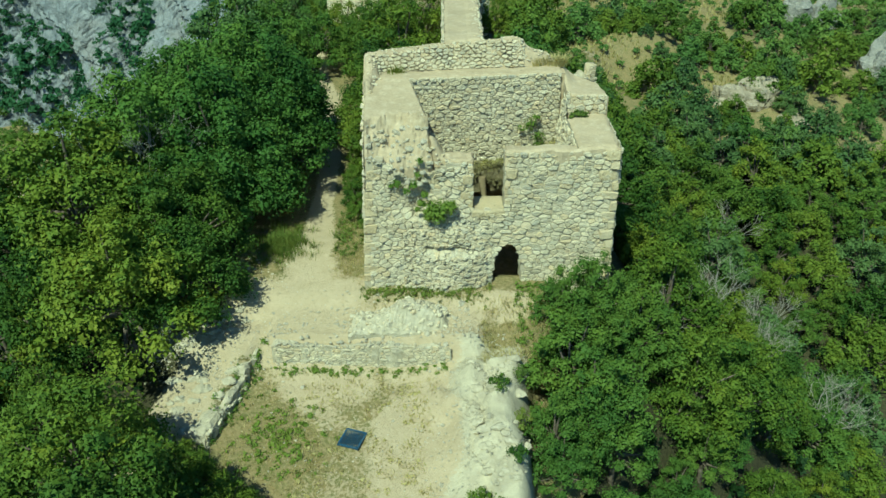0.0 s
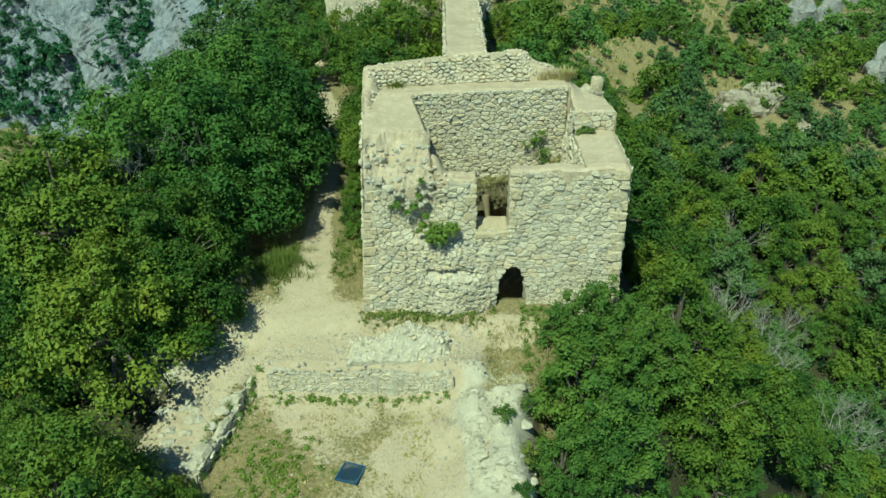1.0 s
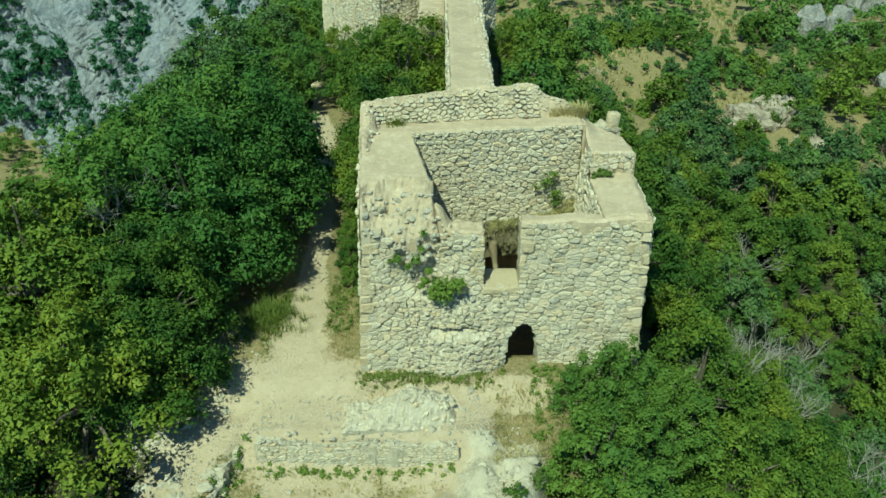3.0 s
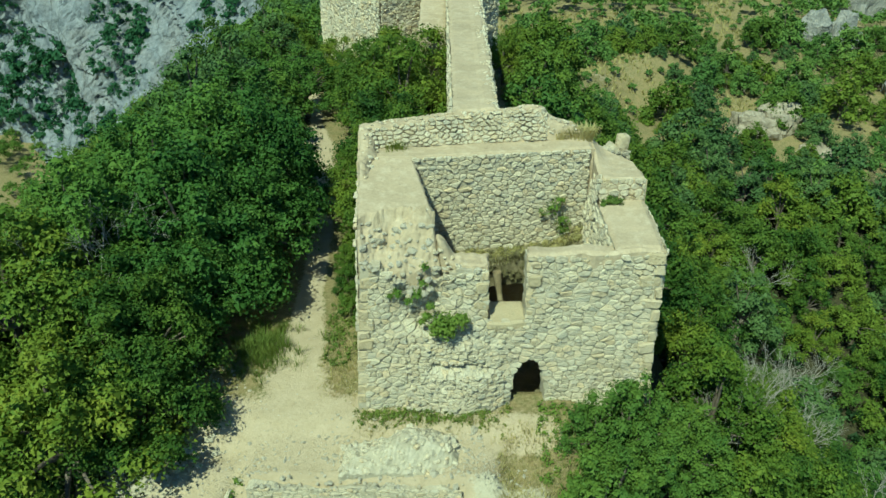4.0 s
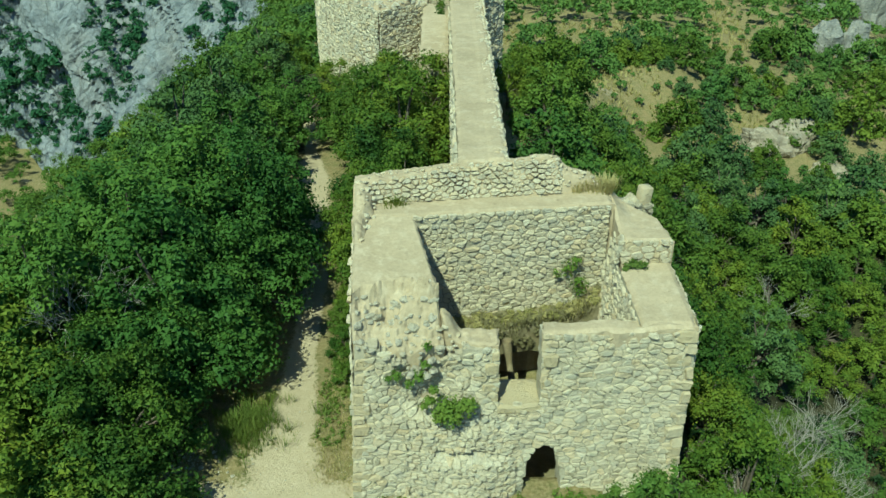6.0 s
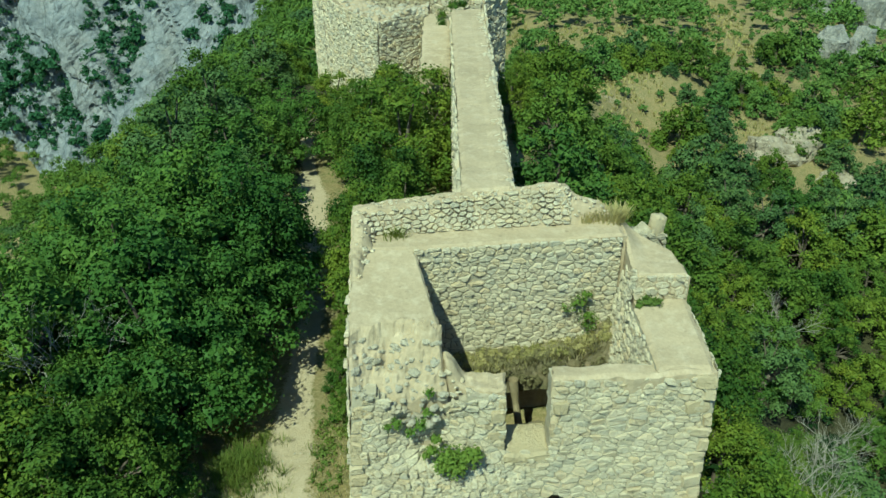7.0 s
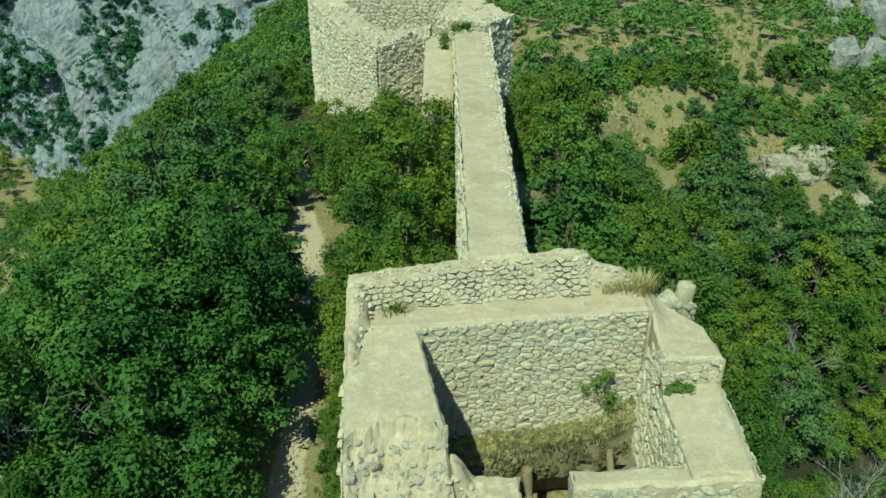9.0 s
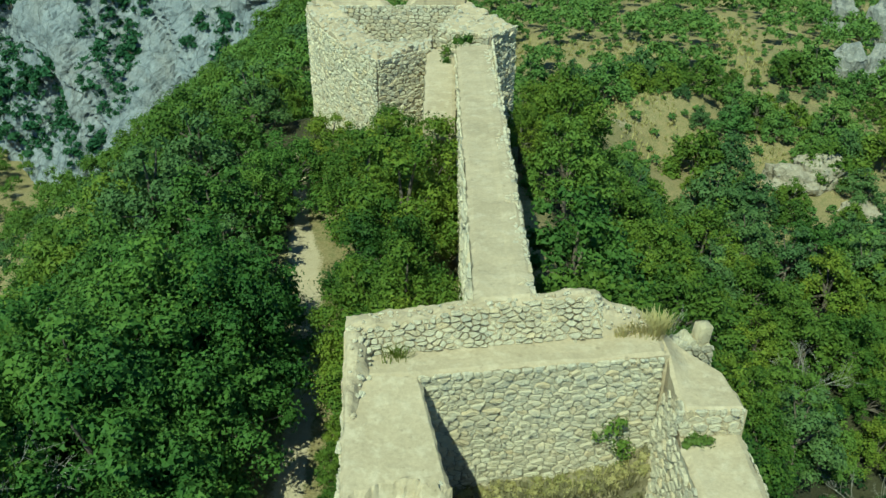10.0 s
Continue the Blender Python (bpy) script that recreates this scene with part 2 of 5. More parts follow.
def fbm(x, y, scale, octaves=4, seed=0, gain=0.5):
    total, amp = 0.0, 1.0
    for k in range(octaves):
        total = total + amp * vnoise(x, y, scale / 2 ** k, seed + 17 * k)
        amp *= gain
    return total


def smooth(a, b, x):
    t = np.clip((np.asarray(x, float) - a) / (b - a), 0, 1)
    return t * t * (3 - 2 * t)


def mesh_object(name, verts, faces, material, parent=None, label="", shade=True):
    me = bpy.data.meshes.new(name)
    me.from_pydata([tuple(v) for v in verts], [], [tuple(f) for f in faces])
    me.materials.append(material)
    if shade:
        me.polygons.foreach_set("use_smooth", [True] * len(me.polygons))
    me.update()
    ob = new(name, me)
    if parent is not None:
        ob.parent = parent
    return tagged(ob, label)


def part(name, bm, material, parent, label="", shade=True):
    me = bpy.data.meshes.new(name)
    bmesh.ops.recalc_face_normals(bm, faces=bm.faces)
    bm.to_mesh(me)
    bm.free()
    me.materials.append(material)
    if shade:
        me.polygons.foreach_set("use_smooth", [True] * len(me.polygons))
    ob = new(name, me)
    ob.parent = parent
    return tagged(ob, label)


def empty(name, at, label, category, group="", kind=""):
    ob = new(name)
    ob.location = at
    ob.empty_display_size = 0.3
    return tagged(ob, label, category, group, kind)


def under(ob, parent):
    """Hang a mesh that was made in world places under a thing that stands elsewhere."""
    ob.parent = parent
    ob.matrix_parent_inverse = Matrix.Translation(parent.location).inverted()
    return ob

# ---- the ground: a ridge with a crest path, a terraced court, a steep wooded fall to one side and a valley to the other ----


def table(y, *pairs):
    return np.interp(y, [p[0] for p in pairs], [p[1] for p in pairs])


def path_x(y):
    return table(y, (20, -3.2), (22.5, -3.8), (25.5, -4.75), (28.8, -4.85), (33, -5.0), (38, -5.3), (41, -5.9), (44, -6.5), (47, -7.0), (55, -8.5))


def ground_z(x, y):
    x, y = np.asarray(x, float), np.asarray(y, float)
    crest = table(y, (-80, -14), (5, -6.5), (14, -3.6), (17.5, -2.75), (21.0, -2.15), (22.2, -1.5), (23.6, -0.45), (26, 0.0), (45, 0.0),
                  (60, -0.4), (72, -5), (85, -8.5), (100, -10), (150, -11), (260, -10), (520, 25), (900, 90))
    # terrace behind the low court wall
    terrace = smooth(21.72, 21.86, y - 0.02 * x + 0.15 * (x + 2.5) / 3) * smooth(1.7, 0.9, x) * smooth(-6.2, -5.6, x) * smooth(24.2, 23.2, y)
    crest = crest + terrace * (np.maximum(crest, -0.95 + 0.25 * smooth(22.0, 23.6, y)) - crest)
    # a shoulder on the valley side
    shoulder = 1.3 * smooth(-8, -14, x) * smooth(23, 27.5, y) * smooth(36, 30, y)
    le = table(y, (5, -8.5), (15, -8.7), (20, -9.3), (24, -12), (29, -16), (34, -12.5), (40, -11), (60, -10.5), (80, -12), (110, -16), (150, -17), (260, -14))
    lf = np.maximum(le - x, 0.0)
    left = (0.72 * smooth(0, 5, lf) + 0.1) * lf * table(y, (0, 1), (70, 1), (85, 1.0), (110, 0.94), (160, 0.88), (190, 1.1))
    xr = table(y, (5, 1.6), (15, 2.0), (21, 2.6), (24, 3.6), (30, 4.4), (36, 2.6), (60, 4), (80, 10), (100, 30), (200, 40))
    rf = np.maximum(x - xr, 0.0)
    right = rf * (0.55 + 0.5 * smooth(0.5, 5, rf)) + 0.9 * smooth(0, 0.7, rf) * smooth(23, 21, y)
    floor_r = table(y, (0, -24), (38, -22), (50, -17.5), (60, -15), (75, -12.8), (90, -11), (105, -10), (150, -11), (260, -10), (520, 25), (900, 90))
    slope_r = crest - right
    k = 2.5
    low = np.minimum(floor_r, crest)
    zr = low + k * np.log1p(np.exp(np.clip((slope_r - low) / k, -40, 40))) - k * math.log(2) * smooth(12, 4, rf) * 0
    zr = np.where(rf > 0, np.where(slope_r > low + 12, slope_r, np.minimum(zr, crest)), crest)
    zl = np.maximum(crest + shoulder - left, -66 + 6 * fbm(x, y, 60, 3, 5))
    z = np.where(rf > 0, zr, zl)
    # a rock rib beside the court and the low swell of the path
    wave = 0.55 * vnoise(x, y, 2.3, 19) + 0.3 * vnoise(x, y, 0.9, 20)
    rib = smooth(-1.0, 2.0, x + wave) * smooth(3.0, 2.3, x + 0.5 * wave) * smooth(12, 15, y) * smooth(22.6, 20.6, y)
    crags = np.abs(fbm(x + 0.4 * y, y, 1.2, 4, 3, 0.6))
    steps = np.floor(4.0 * (rib + 0.25 * vnoise(x, y, 0.8, 23))) / 4.0
    z = z + rib * (0.75 - 0.35 * crags + 0.02 * (y - 17)) + 0.3 * np.clip(steps, 0, 1.2) * rib
    z = z + rib * (0.16 * np.abs(fbm(x - 0.3 * y, y, 0.7, 3, 29)) - 0.30 * np.exp(-((x - 1.25 - 0.25 * np.sin(1.3 * y) - 0.12 * np.sin(4.1 * y)) / 0.12) ** 2))
    line = -6.62 + 0.33 * (y - 20)
    z = z + 0.5 * smooth(line + 0.05, line - 0.25, x) * smooth(17.6, 19.2, y) * smooth(22.9, 22.0, y) * smooth(-9.6, -8.4, x)
    # the hollow inside the tower
    z = z - 1.7 * smooth(24.7, 24.95, y) * smooth(28.7, 28.3, y) * smooth(-1.7, -1.2, x) * smooth(4.8, 4.4, x)
    wild = smooth(3, 14, np.abs(x + 2)) + smooth(48, 70, y)
    z = z + fbm(x, y, 0.9, 3, 9) * 0.035 + np.clip(wild, 0, 1) * (fbm(x, y, 7, 4, 11) * 0.5 + fbm(x, y, 28, 3, 12) * 1.2 * smooth(60, 90, y))
    return z


def court(x, y):
    return smooth(-6.9, -6.2, x + 0.45 * (y - 21)) * smooth(1.5, 0.7, x) * smooth(14.5, 16, y) * smooth(21.9, 21.4, y)


def clearing(x, y):
    """Dry grass clearings, an old track and bare strips on the hillside, 0 to 1."""
    c = np.exp(-((x - 16.6 - 0.2 * (y - 86)) / 4.2) ** 2 - ((y - 87.0) / 6.2) ** 2)
    c = np.maximum(c, np.exp(-((x - 18.6) / 2.4) ** 2 - ((y - 87.5) / 1.8) ** 2))
    c = np.maximum(c, np.exp(-((y - 109 - 0.08 * (x - 14)) / 2.9) ** 2) * smooth(3, 7, x) * smooth(27, 22, x))
    c = np.maximum(c, np.exp(-((x - 10.5 - 0.5 * (112 - y)) / 1.6) ** 2) * smooth(106, 109, y) * smooth(119, 115, y) * 0.9)
    c = np.maximum(c, np.exp(-((x - 33 - 0.18 * (y - 104)) / 2.6) ** 2) * smooth(99, 104, y) * smooth(135, 122, y))
    c = np.maximum(c, np.exp(-((x - 27.4) / 2.3) ** 2 - ((y - 82.4) / 1.7) ** 2))
    c = np.maximum(c, np.exp(-((x + 24) / 3.6) ** 2 - ((y - 108.7) / 2.6) ** 2) * 0.9)
    return c


def ground_cover(x, y):
    """How bare, how grassy and how rocky the soil is."""
    bare = np.exp(-((x - path_x(y)) / table(y, (20, 2.2), (25, 1.2), (28, 0.6), (36, 0.42), (40, 0.6), (44, 0.75), (47, 0.4), (60, 0.3))) ** 2) * smooth(19, 21, y) * smooth(62, 50, y)
    bare = np.maximum(bare, smooth(-7.6, -6.6, x) * smooth(1.7, 0.8, x) * smooth(21.3, 21.7, y) * smooth(25.4, 23.6, y))
    bare = np.maximum(bare, 0.62 * smooth(-11.6, -12.8, x) * smooth(27.0, 27.8, y) * smooth(31.5, 30.2, y) * smooth(-18.5, -17, x))
    slant = np.exp(-((x + 7.9 - 0.35 * (y - 20)) / 1.1) ** 2) * smooth(14, 17, y) * smooth(26, 23, y)
    bare = np.maximum(bare, slant)
    c = court(x, y)
    bare = np.maximum(bare, c * (0.43 + 0.35 * np.exp(-((x + 4.4) / 1.1) ** 2 - ((y - 20.6) / 0.9) ** 2) - 0.4 * np.exp(-((x + 5.2) / 1.5) ** 2 - ((y - 18.6) / 1.5) ** 2) - 0.25 * np.exp(-((x + 1.6) / 1.0) ** 2 - ((y - 20.6) / 0.5) ** 2) + 0.4 * smooth(-2.6, -1.4, x)))
    bare = np.maximum(bare, 0.95 * np.exp(-((x - 1.9) / 1.6) ** 2 - ((y - 23.3) / 0.6) ** 2))
    far = smooth(60, 75, y)
    cl = clearing(x, y)
    bare = np.maximum(bare, far * np.clip(0.12 + 0.3 * vnoise(x, y, 11, 4) + 0.3 * cl * (0.5 + vnoise(x, y, 4, 14)), 0, 1))
    grass = np.maximum(smooth(-8.5, -6.5, x) * smooth(5.5, 3.8, x) * smooth(62, 52, y) * 0.95, far * np.clip(0.8 + 0.3 * vnoise(x, y, 17, 6) + cl, 0, 1))
    rib = smooth(-0.9, 1.2, x + 0.5 * vnoise(x, y, 1.2, 21)) * smooth(3.1, 2.5, x) * smooth(12, 15, y) * smooth(22.6, 21.4, y)
    rock = np.maximum(rib * 0.8, far * (0.08 + 0.3 * vnoise(x, y, 9, 8)))
    rock = np.maximum(rock, 0.55 * smooth(-6.5, -8, x) * smooth(-12, -9, x) * smooth(20, 22, y) * smooth(27.5, 24, y))
    return np.clip(bare, 0, 1), np.clip(grass, 0, 1), np.clip(rock, 0, 1)


def spread(parts):
    out = []
    for a, b, step in parts:
        out.extend(np.arange(a, b - 1e-6, step))
    out.append(parts[-1][1])
    return np.array(out)


gx = spread([(-700, -150, 50), (-150, -60, 7.5), (-60, -20, 1.6), (-20, -10, 0.5), (-10, 6, 0.16), (6, 20, 0.6), (20, 70, 1.5), (70, 160, 6), (160, 700, 54)])
gy = spread([(-250, 0, 25), (0, 12, 1.5), (12, 31, 0.16), (31, 60, 0.45), (60, 150, 1.5), (150, 300, 7.5), (300, 1000, 70)])
X, Y = np.meshgrid(gx, gy)
Z = ground_z(X, Y)
nx, ny = len(gx), len(gy)
idx = np.arange(nx * ny).reshape(ny, nx)
quads = np.stack([idx[:-1, :-1], idx[:-1, 1:], idx[1:, 1:], idx[1:, :-1]], -1).reshape(-1, 4)
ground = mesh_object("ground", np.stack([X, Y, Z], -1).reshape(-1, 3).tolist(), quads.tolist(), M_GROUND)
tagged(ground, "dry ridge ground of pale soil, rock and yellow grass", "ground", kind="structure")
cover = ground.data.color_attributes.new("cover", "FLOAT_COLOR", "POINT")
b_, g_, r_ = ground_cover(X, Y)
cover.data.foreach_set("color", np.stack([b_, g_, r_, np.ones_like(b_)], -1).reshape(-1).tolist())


def zat(x, y):
    """The height of the sheet at a place."""
    i = min(max(int(np.searchsorted(gx, x)) - 1, 0), nx - 2)
    j = min(max(int(np.searchsorted(gy, y)) - 1, 0), ny - 2)
    u, v = (x - gx[i]) / (gx[i + 1] - gx[i]), (y - gy[j]) / (gy[j + 1] - gy[j])
    return float((Z[j, i] * (1 - u) + Z[j, i + 1] * u) * (1 - v) + (Z[j + 1, i] * (1 - u) + Z[j + 1, i + 1] * u) * v)


# ---- the cliff across the valley ----


def cliff_sheet():
    u = np.linspace(-190, 5, 240)
    v = np.linspace(-80, 30, 170)
    U, V = np.meshgrid(u, v)
    base = 196 + 0.0009 * (U + 60) ** 2 + 0.62 * (V + 45) + 14 * smooth(-80, -110, U)
    ridges = fbm(U + 0.5 * V, V * 0.35, 26, 4, 41)
    crags = np.abs(fbm(U - 0.4 * V, V * 0.7, 17, 4, 57))
    gully = smooth(0.25, 0.0, np.abs(vnoise(U + 0.35 * V, V * 0.2, 21, 61)))
    strata = np.abs(fbm(U + 0.9 * V, V - 0.5 * U, 5.5, 4, 63, 0.6))
    slabs = np.floor(3.0 * fbm(U + 0.7 * V, 0.5 * V, 15, 3, 67)) / 3.0
    Yc = base + 7 * ridges - 3.0 * crags + 5 * gully - 0.7 * strata + 3.4 * slabs + 0.3 * fbm(U, V, 2, 2, 71)
    Zc = V + 3.0 * fbm(U, V, 16, 3, 81)
    n = np.arange(U.size).reshape(U.shape)
    f = np.stack([n[:-1, :-1], n[:-1, 1:], n[1:, 1:], n[1:, :-1]], -1).reshape(-1, 4)
    ob = mesh_object("cliff", np.stack([U, Yc, Zc], -1).reshape(-1, 3).tolist(), f.tolist(), M_CLIFF, shade=False)
    tagged(ob, "steep grey limestone cliff with ledges and gullies across the valley", "cliff", kind="structure")
    return U, Yc, Zc


cliff_places = cliff_sheet()

# ---- trees and shrubs ----


def tube(verts, faces, a, b, ra, rb, sides=6):
    a, b = Vector(a), Vector(b)
    d = (b - a).normalized()
    e = d.orthogonal().normalized()
    g = d.cross(e)
    k = len(verts)
    for p, r in ((a, ra), (b, rb)):
        for i in range(sides):
            t = 2 * math.pi * i / sides
            verts.append(p + e * (r * math.cos(t)) + g * (r * math.sin(t)))
    for i in range(sides):
        j = (i + 1) % sides
        faces.append((k + i, k + j, k + sides + j, k + sides + i))


def leaf_cloud(r, lobes, count, size, flat=0.25):
    """Leaves set in clumps: lobes are rows of x, y, z and three radii. Each leaf is a small folded blade."""
    lob = np.array(lobes)
    area = lob[:, 3] * lob[:, 4]
    pick = r.choice(len(lob), count, p=area / area.sum())
    d = r.normal(size=(count, 3))
    d /= np.linalg.norm(d, axis=1)[:, None]
    d[:, 2] = np.where(d[:, 2] < -0.6, -d[:, 2], d[:, 2])
    lump = 1 + 0.22 * np.sin(d[:, 0] * 7 + pick) * np.sin(d[:, 1] * 6 + 2 * pick) + 0.15 * np.sin(d[:, 2] * 9 + pick * 3)
    rad = (1 - 0.55 * r.random(count) ** 2.0) * lump
    rad = np.where(r.random(count) < 0.07, rad * r.uniform(1.0, 1.4, count), rad)
    inner = np.arange(count) < count * 0.2        # large leaves deep in each clump close it to the light
    rad = np.where(inner, r.uniform(0.3, 0.64, count) * lump, rad)
    p = lob[pick, :3] + d * lob[pick, 3:6] * rad[:, None]
    nrm = d * 1.0 + r.normal(size=(count, 3)) * 0.36 + np.array([0, 0, 0.2])
    nrm /= np.linalg.norm(nrm, axis=1)[:, None]
    t = np.cross(nrm, r.normal(size=(count, 3)))
    t /= np.linalg.norm(t, axis=1)[:, None] + 1e-9
    s = np.cross(nrm, t)
    ln = (size * np.where(inner, 1.9, 1.0) * (0.6 + 0.8 * r.random(count)))[:, None]
    wd = ln * (0.34 + 0.16 * r.random(count))[:, None]
    v = np.stack([p - t * ln * 0.45 + s * wd, p - t * ln * 0.35 - s * wd, p + t * ln * 0.6 - nrm * flat * ln], 1).reshape(-1, 3)
    f = np.arange(count * 3).reshape(-1, 3)
    return v, f


def fast_mesh(name, v, f, material):
    me = bpy.data.meshes.new(name)
    me.vertices.add(len(v))
    me.vertices.foreach_set("co", np.asarray(v, np.float32).reshape(-1))
    f = np.asarray(f, np.int32)
    me.loops.add(f.size)
    me.loops.foreach_set("vertex_index", f.reshape(-1))
    me.polygons.add(len(f))
    me.polygons.foreach_set("loop_start", np.arange(0, f.size, f.shape[1], dtype=np.int32))
    me.materials.append(material)
    me.update(calc_edges=True)
    return me


def make_tree(seed, height, spread_r, clumps, leaves, size, material, name="oak_tree", low=0.2, fine=1.0):
    """One tree at the origin: a tapered forked trunk and a crown of leaf clumps with gaps between them."""
    r = np.random.default_rng(seed)
    lobes = []
    for i in range(clumps):
        a = 2.4 * i + r.uniform(-0.5, 0.5)
        q = math.sqrt((i + 0.5) / clumps)
        hz = height * (1.0 - 0.62 * q ** 1.8) * r.uniform(0.55, 1.0)
        rr = spread_r * r.uniform(0.18, 0.34) * fine
        x, y = q * spread_r * 0.85 * math.cos(a), q * spread_r * 0.85 * math.sin(a)
        lobes.append((x, y, max(hz - rr, height * low), rr, rr * r.uniform(0.8, 1.2), rr * r.uniform(0.75, 1.05)))
    tv, tf = [], []
    fork = height * 0.3
    tube(tv, tf, (0, 0, -0.6), (r.uniform(-.1, .1), r.uniform(-.1, .1), fork), 0.035 * height, 0.024 * height, 8)
    for lx, ly, lz, *_ in lobes[::4]:
        mid = (lx * 0.45, ly * 0.45, fork + (lz - fork) * 0.55)
        tube(tv, tf, (0, 0, fork * 0.9), mid, 0.018 * height, 0.011 * height, 5)
        tube(tv, tf, mid, (lx * 0.95, ly * 0.95, lz), 0.011 * height, 0.003 * height, 4)
    thing = empty(name, (0, 0, 0), "", "")
    mesh_object("trunk", tv, tf, M_BARK, thing)
    v, f = leaf_cloud(r, lobes, leaves, size)
    crown = new("crown", fast_mesh("crown", v, f, material))
    crown.parent = thing
    return thing


def take_away(thing):
    for o in (*thing.children_recursive, thing):
        bpy.data.objects.remove(o)


TREE_LABELS = {"blue": "grey-green bushy tree rooted on the steep bank", "oak": "round-crowned green oak rooted on the stony ridge", "ash": "feathery dark-green young ash rooted on the steep bank",
               "far": "low green shrub on the dry hillside", "yellow": "yellowing shrub among the green trees on the bank",
               "pine": "dark evergreen bush rooted in a crack of the cliff"}
near_kinds = [("oak", make_tree(100 + i, 5.0, 2.3, 60, 12500, 0.084, M_LEAF, fine=0.8)) for i in range(5)]
deep_kinds = [("oak", make_tree(150 + i, 5.0, 2.3, 60, 12500, 0.084, M_LEAF_DEEP, fine=0.8)) for i in range(3)]
ash_kinds = [("ash", make_tree(200 + i, 5.0, 1.9, 46, 7000, 0.085, M_LEAF_DARK, "ash_tree", 0.15, 0.74)) for i in range(3)]
mid_kinds = [("oak", make_tree(300 + i, 4.4, 2.2, 46, 5600, 0.115, M_LEAF_OLIVE if i % 2 else M_LEAF, fine=0.82)) for i in range(4)] + \
            [("ash", make_tree(350 + i, 4.4, 2.1, 46, 5600, 0.112, M_LEAF_DARK, "ash_tree", fine=0.82)) for i in range(2)] + \
            [("blue", make_tree(370, 4.4, 2.1, 46, 5600, 0.112, M_LEAF_BLUE, "grey_green_tree", fine=0.85))]
far_kinds = [("far", make_tree(400 + i, 3.0, 1.7, 34, 2800, 0.142, m_, "shrub", 0.08, 0.95)) for i, m_ in enumerate((M_LEAF_FAR, M_LEAF_OLIVE, M_LEAF_FAR, M_LEAF_BLUE, M_LEAF_OLIVE))]
cliff_kinds = [("pine", make_tree(500 + i, 3.6, 2.4, 8, 500, 0.6, M_LEAF_CLIFF, "cliff_bush", 0.0)) for i in range(3)]
yellow_kind = [("yellow", make_tree(600, 2.4, 0.9, 7, 1500, 0.15, M_YELLOW, "yellow_shrub"))]


def plant(kinds, x, y, top=None, scale=None, z=None, group=""):
    kind, proto = kinds[int(rng.integers(len(kinds)))]
    base = zat(x, y) if z is None else z
    heights = {"blue": 4.4, "oak": 5.0, "ash": 5.0, "far": 3.0, "pine": 3.6, "yellow": 2.4}
    hgt = heights[kind]
    if kinds is mid_kinds:
        hgt = 4.4
    s = scale if scale else max(0.35, (top - base) / hgt)
    sxy = s * float(rng.uniform(0.92, 1.12))
    ob = copy_thing(proto, Matrix.Translation((x, y, base - 0.05)) @ Euler((0, 0, float(rng.uniform(0, 6.28)))).to_matrix().to_4x4())
    ob.scale = (sxy, sxy, s)
    tagged(ob, TREE_LABELS[kind], {"oak": "tree", "ash": "tree", "blue": "tree", "far": "shrub", "pine": "bush", "yellow": "shrub"}[kind], group)
    return ob


def scatter(kinds, box, gap, want, size, seed, group, keep=1.0):
    """Plants over a stretch of the plan, no two nearer than gap."""
    r = np.random.default_rng(seed)
    x0, x1, y0, y1 = box
    placed = []
    tries = int((x1 - x0) * (y1 - y0) / gap ** 2 * 14)
    for _ in range(tries):
        x, y = r.uniform(x0, x1), r.uniform(y0, y1)
        if abs(x) > 4 + 0.56 * y or not want(x, y) or any((x - a) ** 2 + (y - b) ** 2 < gap ** 2 for a, b in placed):
            continue
        placed.append((x, y))
        if r.random() < keep:
            plant(kinds, x, y, scale=float(r.uniform(*size)), group=group)


def left_wood(x, y):
    edge = float(table(y, (8, -2.2), (14.2, -3.2), (15.4, -8.2), (18, -9.4), (21, -9.9), (23, -10.3), (25, -9.7), (27, -8.5), (29, -7.3), (36, -7.5), (41, -8.7), (47, -9.6), (55, -10.4), (64, -11)))
    if x < -12.6 and 25.4 < y < 37:
        return False
    return x < edge


def right_bank(x, y):
    edge = float(table(y, (8, 2.2), (17, 3.4), (23, 3.7), (23.6, 6.9), (30.5, 7.2), (31.5, 4.0), (50, 4.0), (56, 5.5), (66, 5.5)))
    return x > edge


scatter(near_kinds, (-22, -3, 9, 25.5), 2.45, left_wood, (0.7, 1.3), 1, "trees on the valley side")
scatter(deep_kinds, (-22, -3, 25.5, 36), 2.45, left_wood, (0.85, 1.35), 31, "trees on the valley side")
scatter(mid_kinds, (-34, -6, 36, 68), 2.85, left_wood, (0.8, 1.5), 2, "trees on the valley side")
scatter(ash_kinds, (3, 9, 12, 26), 1.9, right_bank, (0.6, 0.85), 3, "trees on the steep bank")
scatter(near_kinds, (6, 17, 15, 36), 2.2, lambda x, y: right_bank(x, y) and (x > 9 or y > 26), (0.6, 1.12), 4, "trees on the steep bank")
scatter(mid_kinds, (4, 36, 34, 66), 2.75, lambda x, y: right_bank(x, y), (0.65, 1.45), 5, "trees on the steep bank")
scatter(mid_kinds, (17, 34, 18, 34), 2.6, right_bank, (0.75, 1.0), 6, "trees on the steep bank")
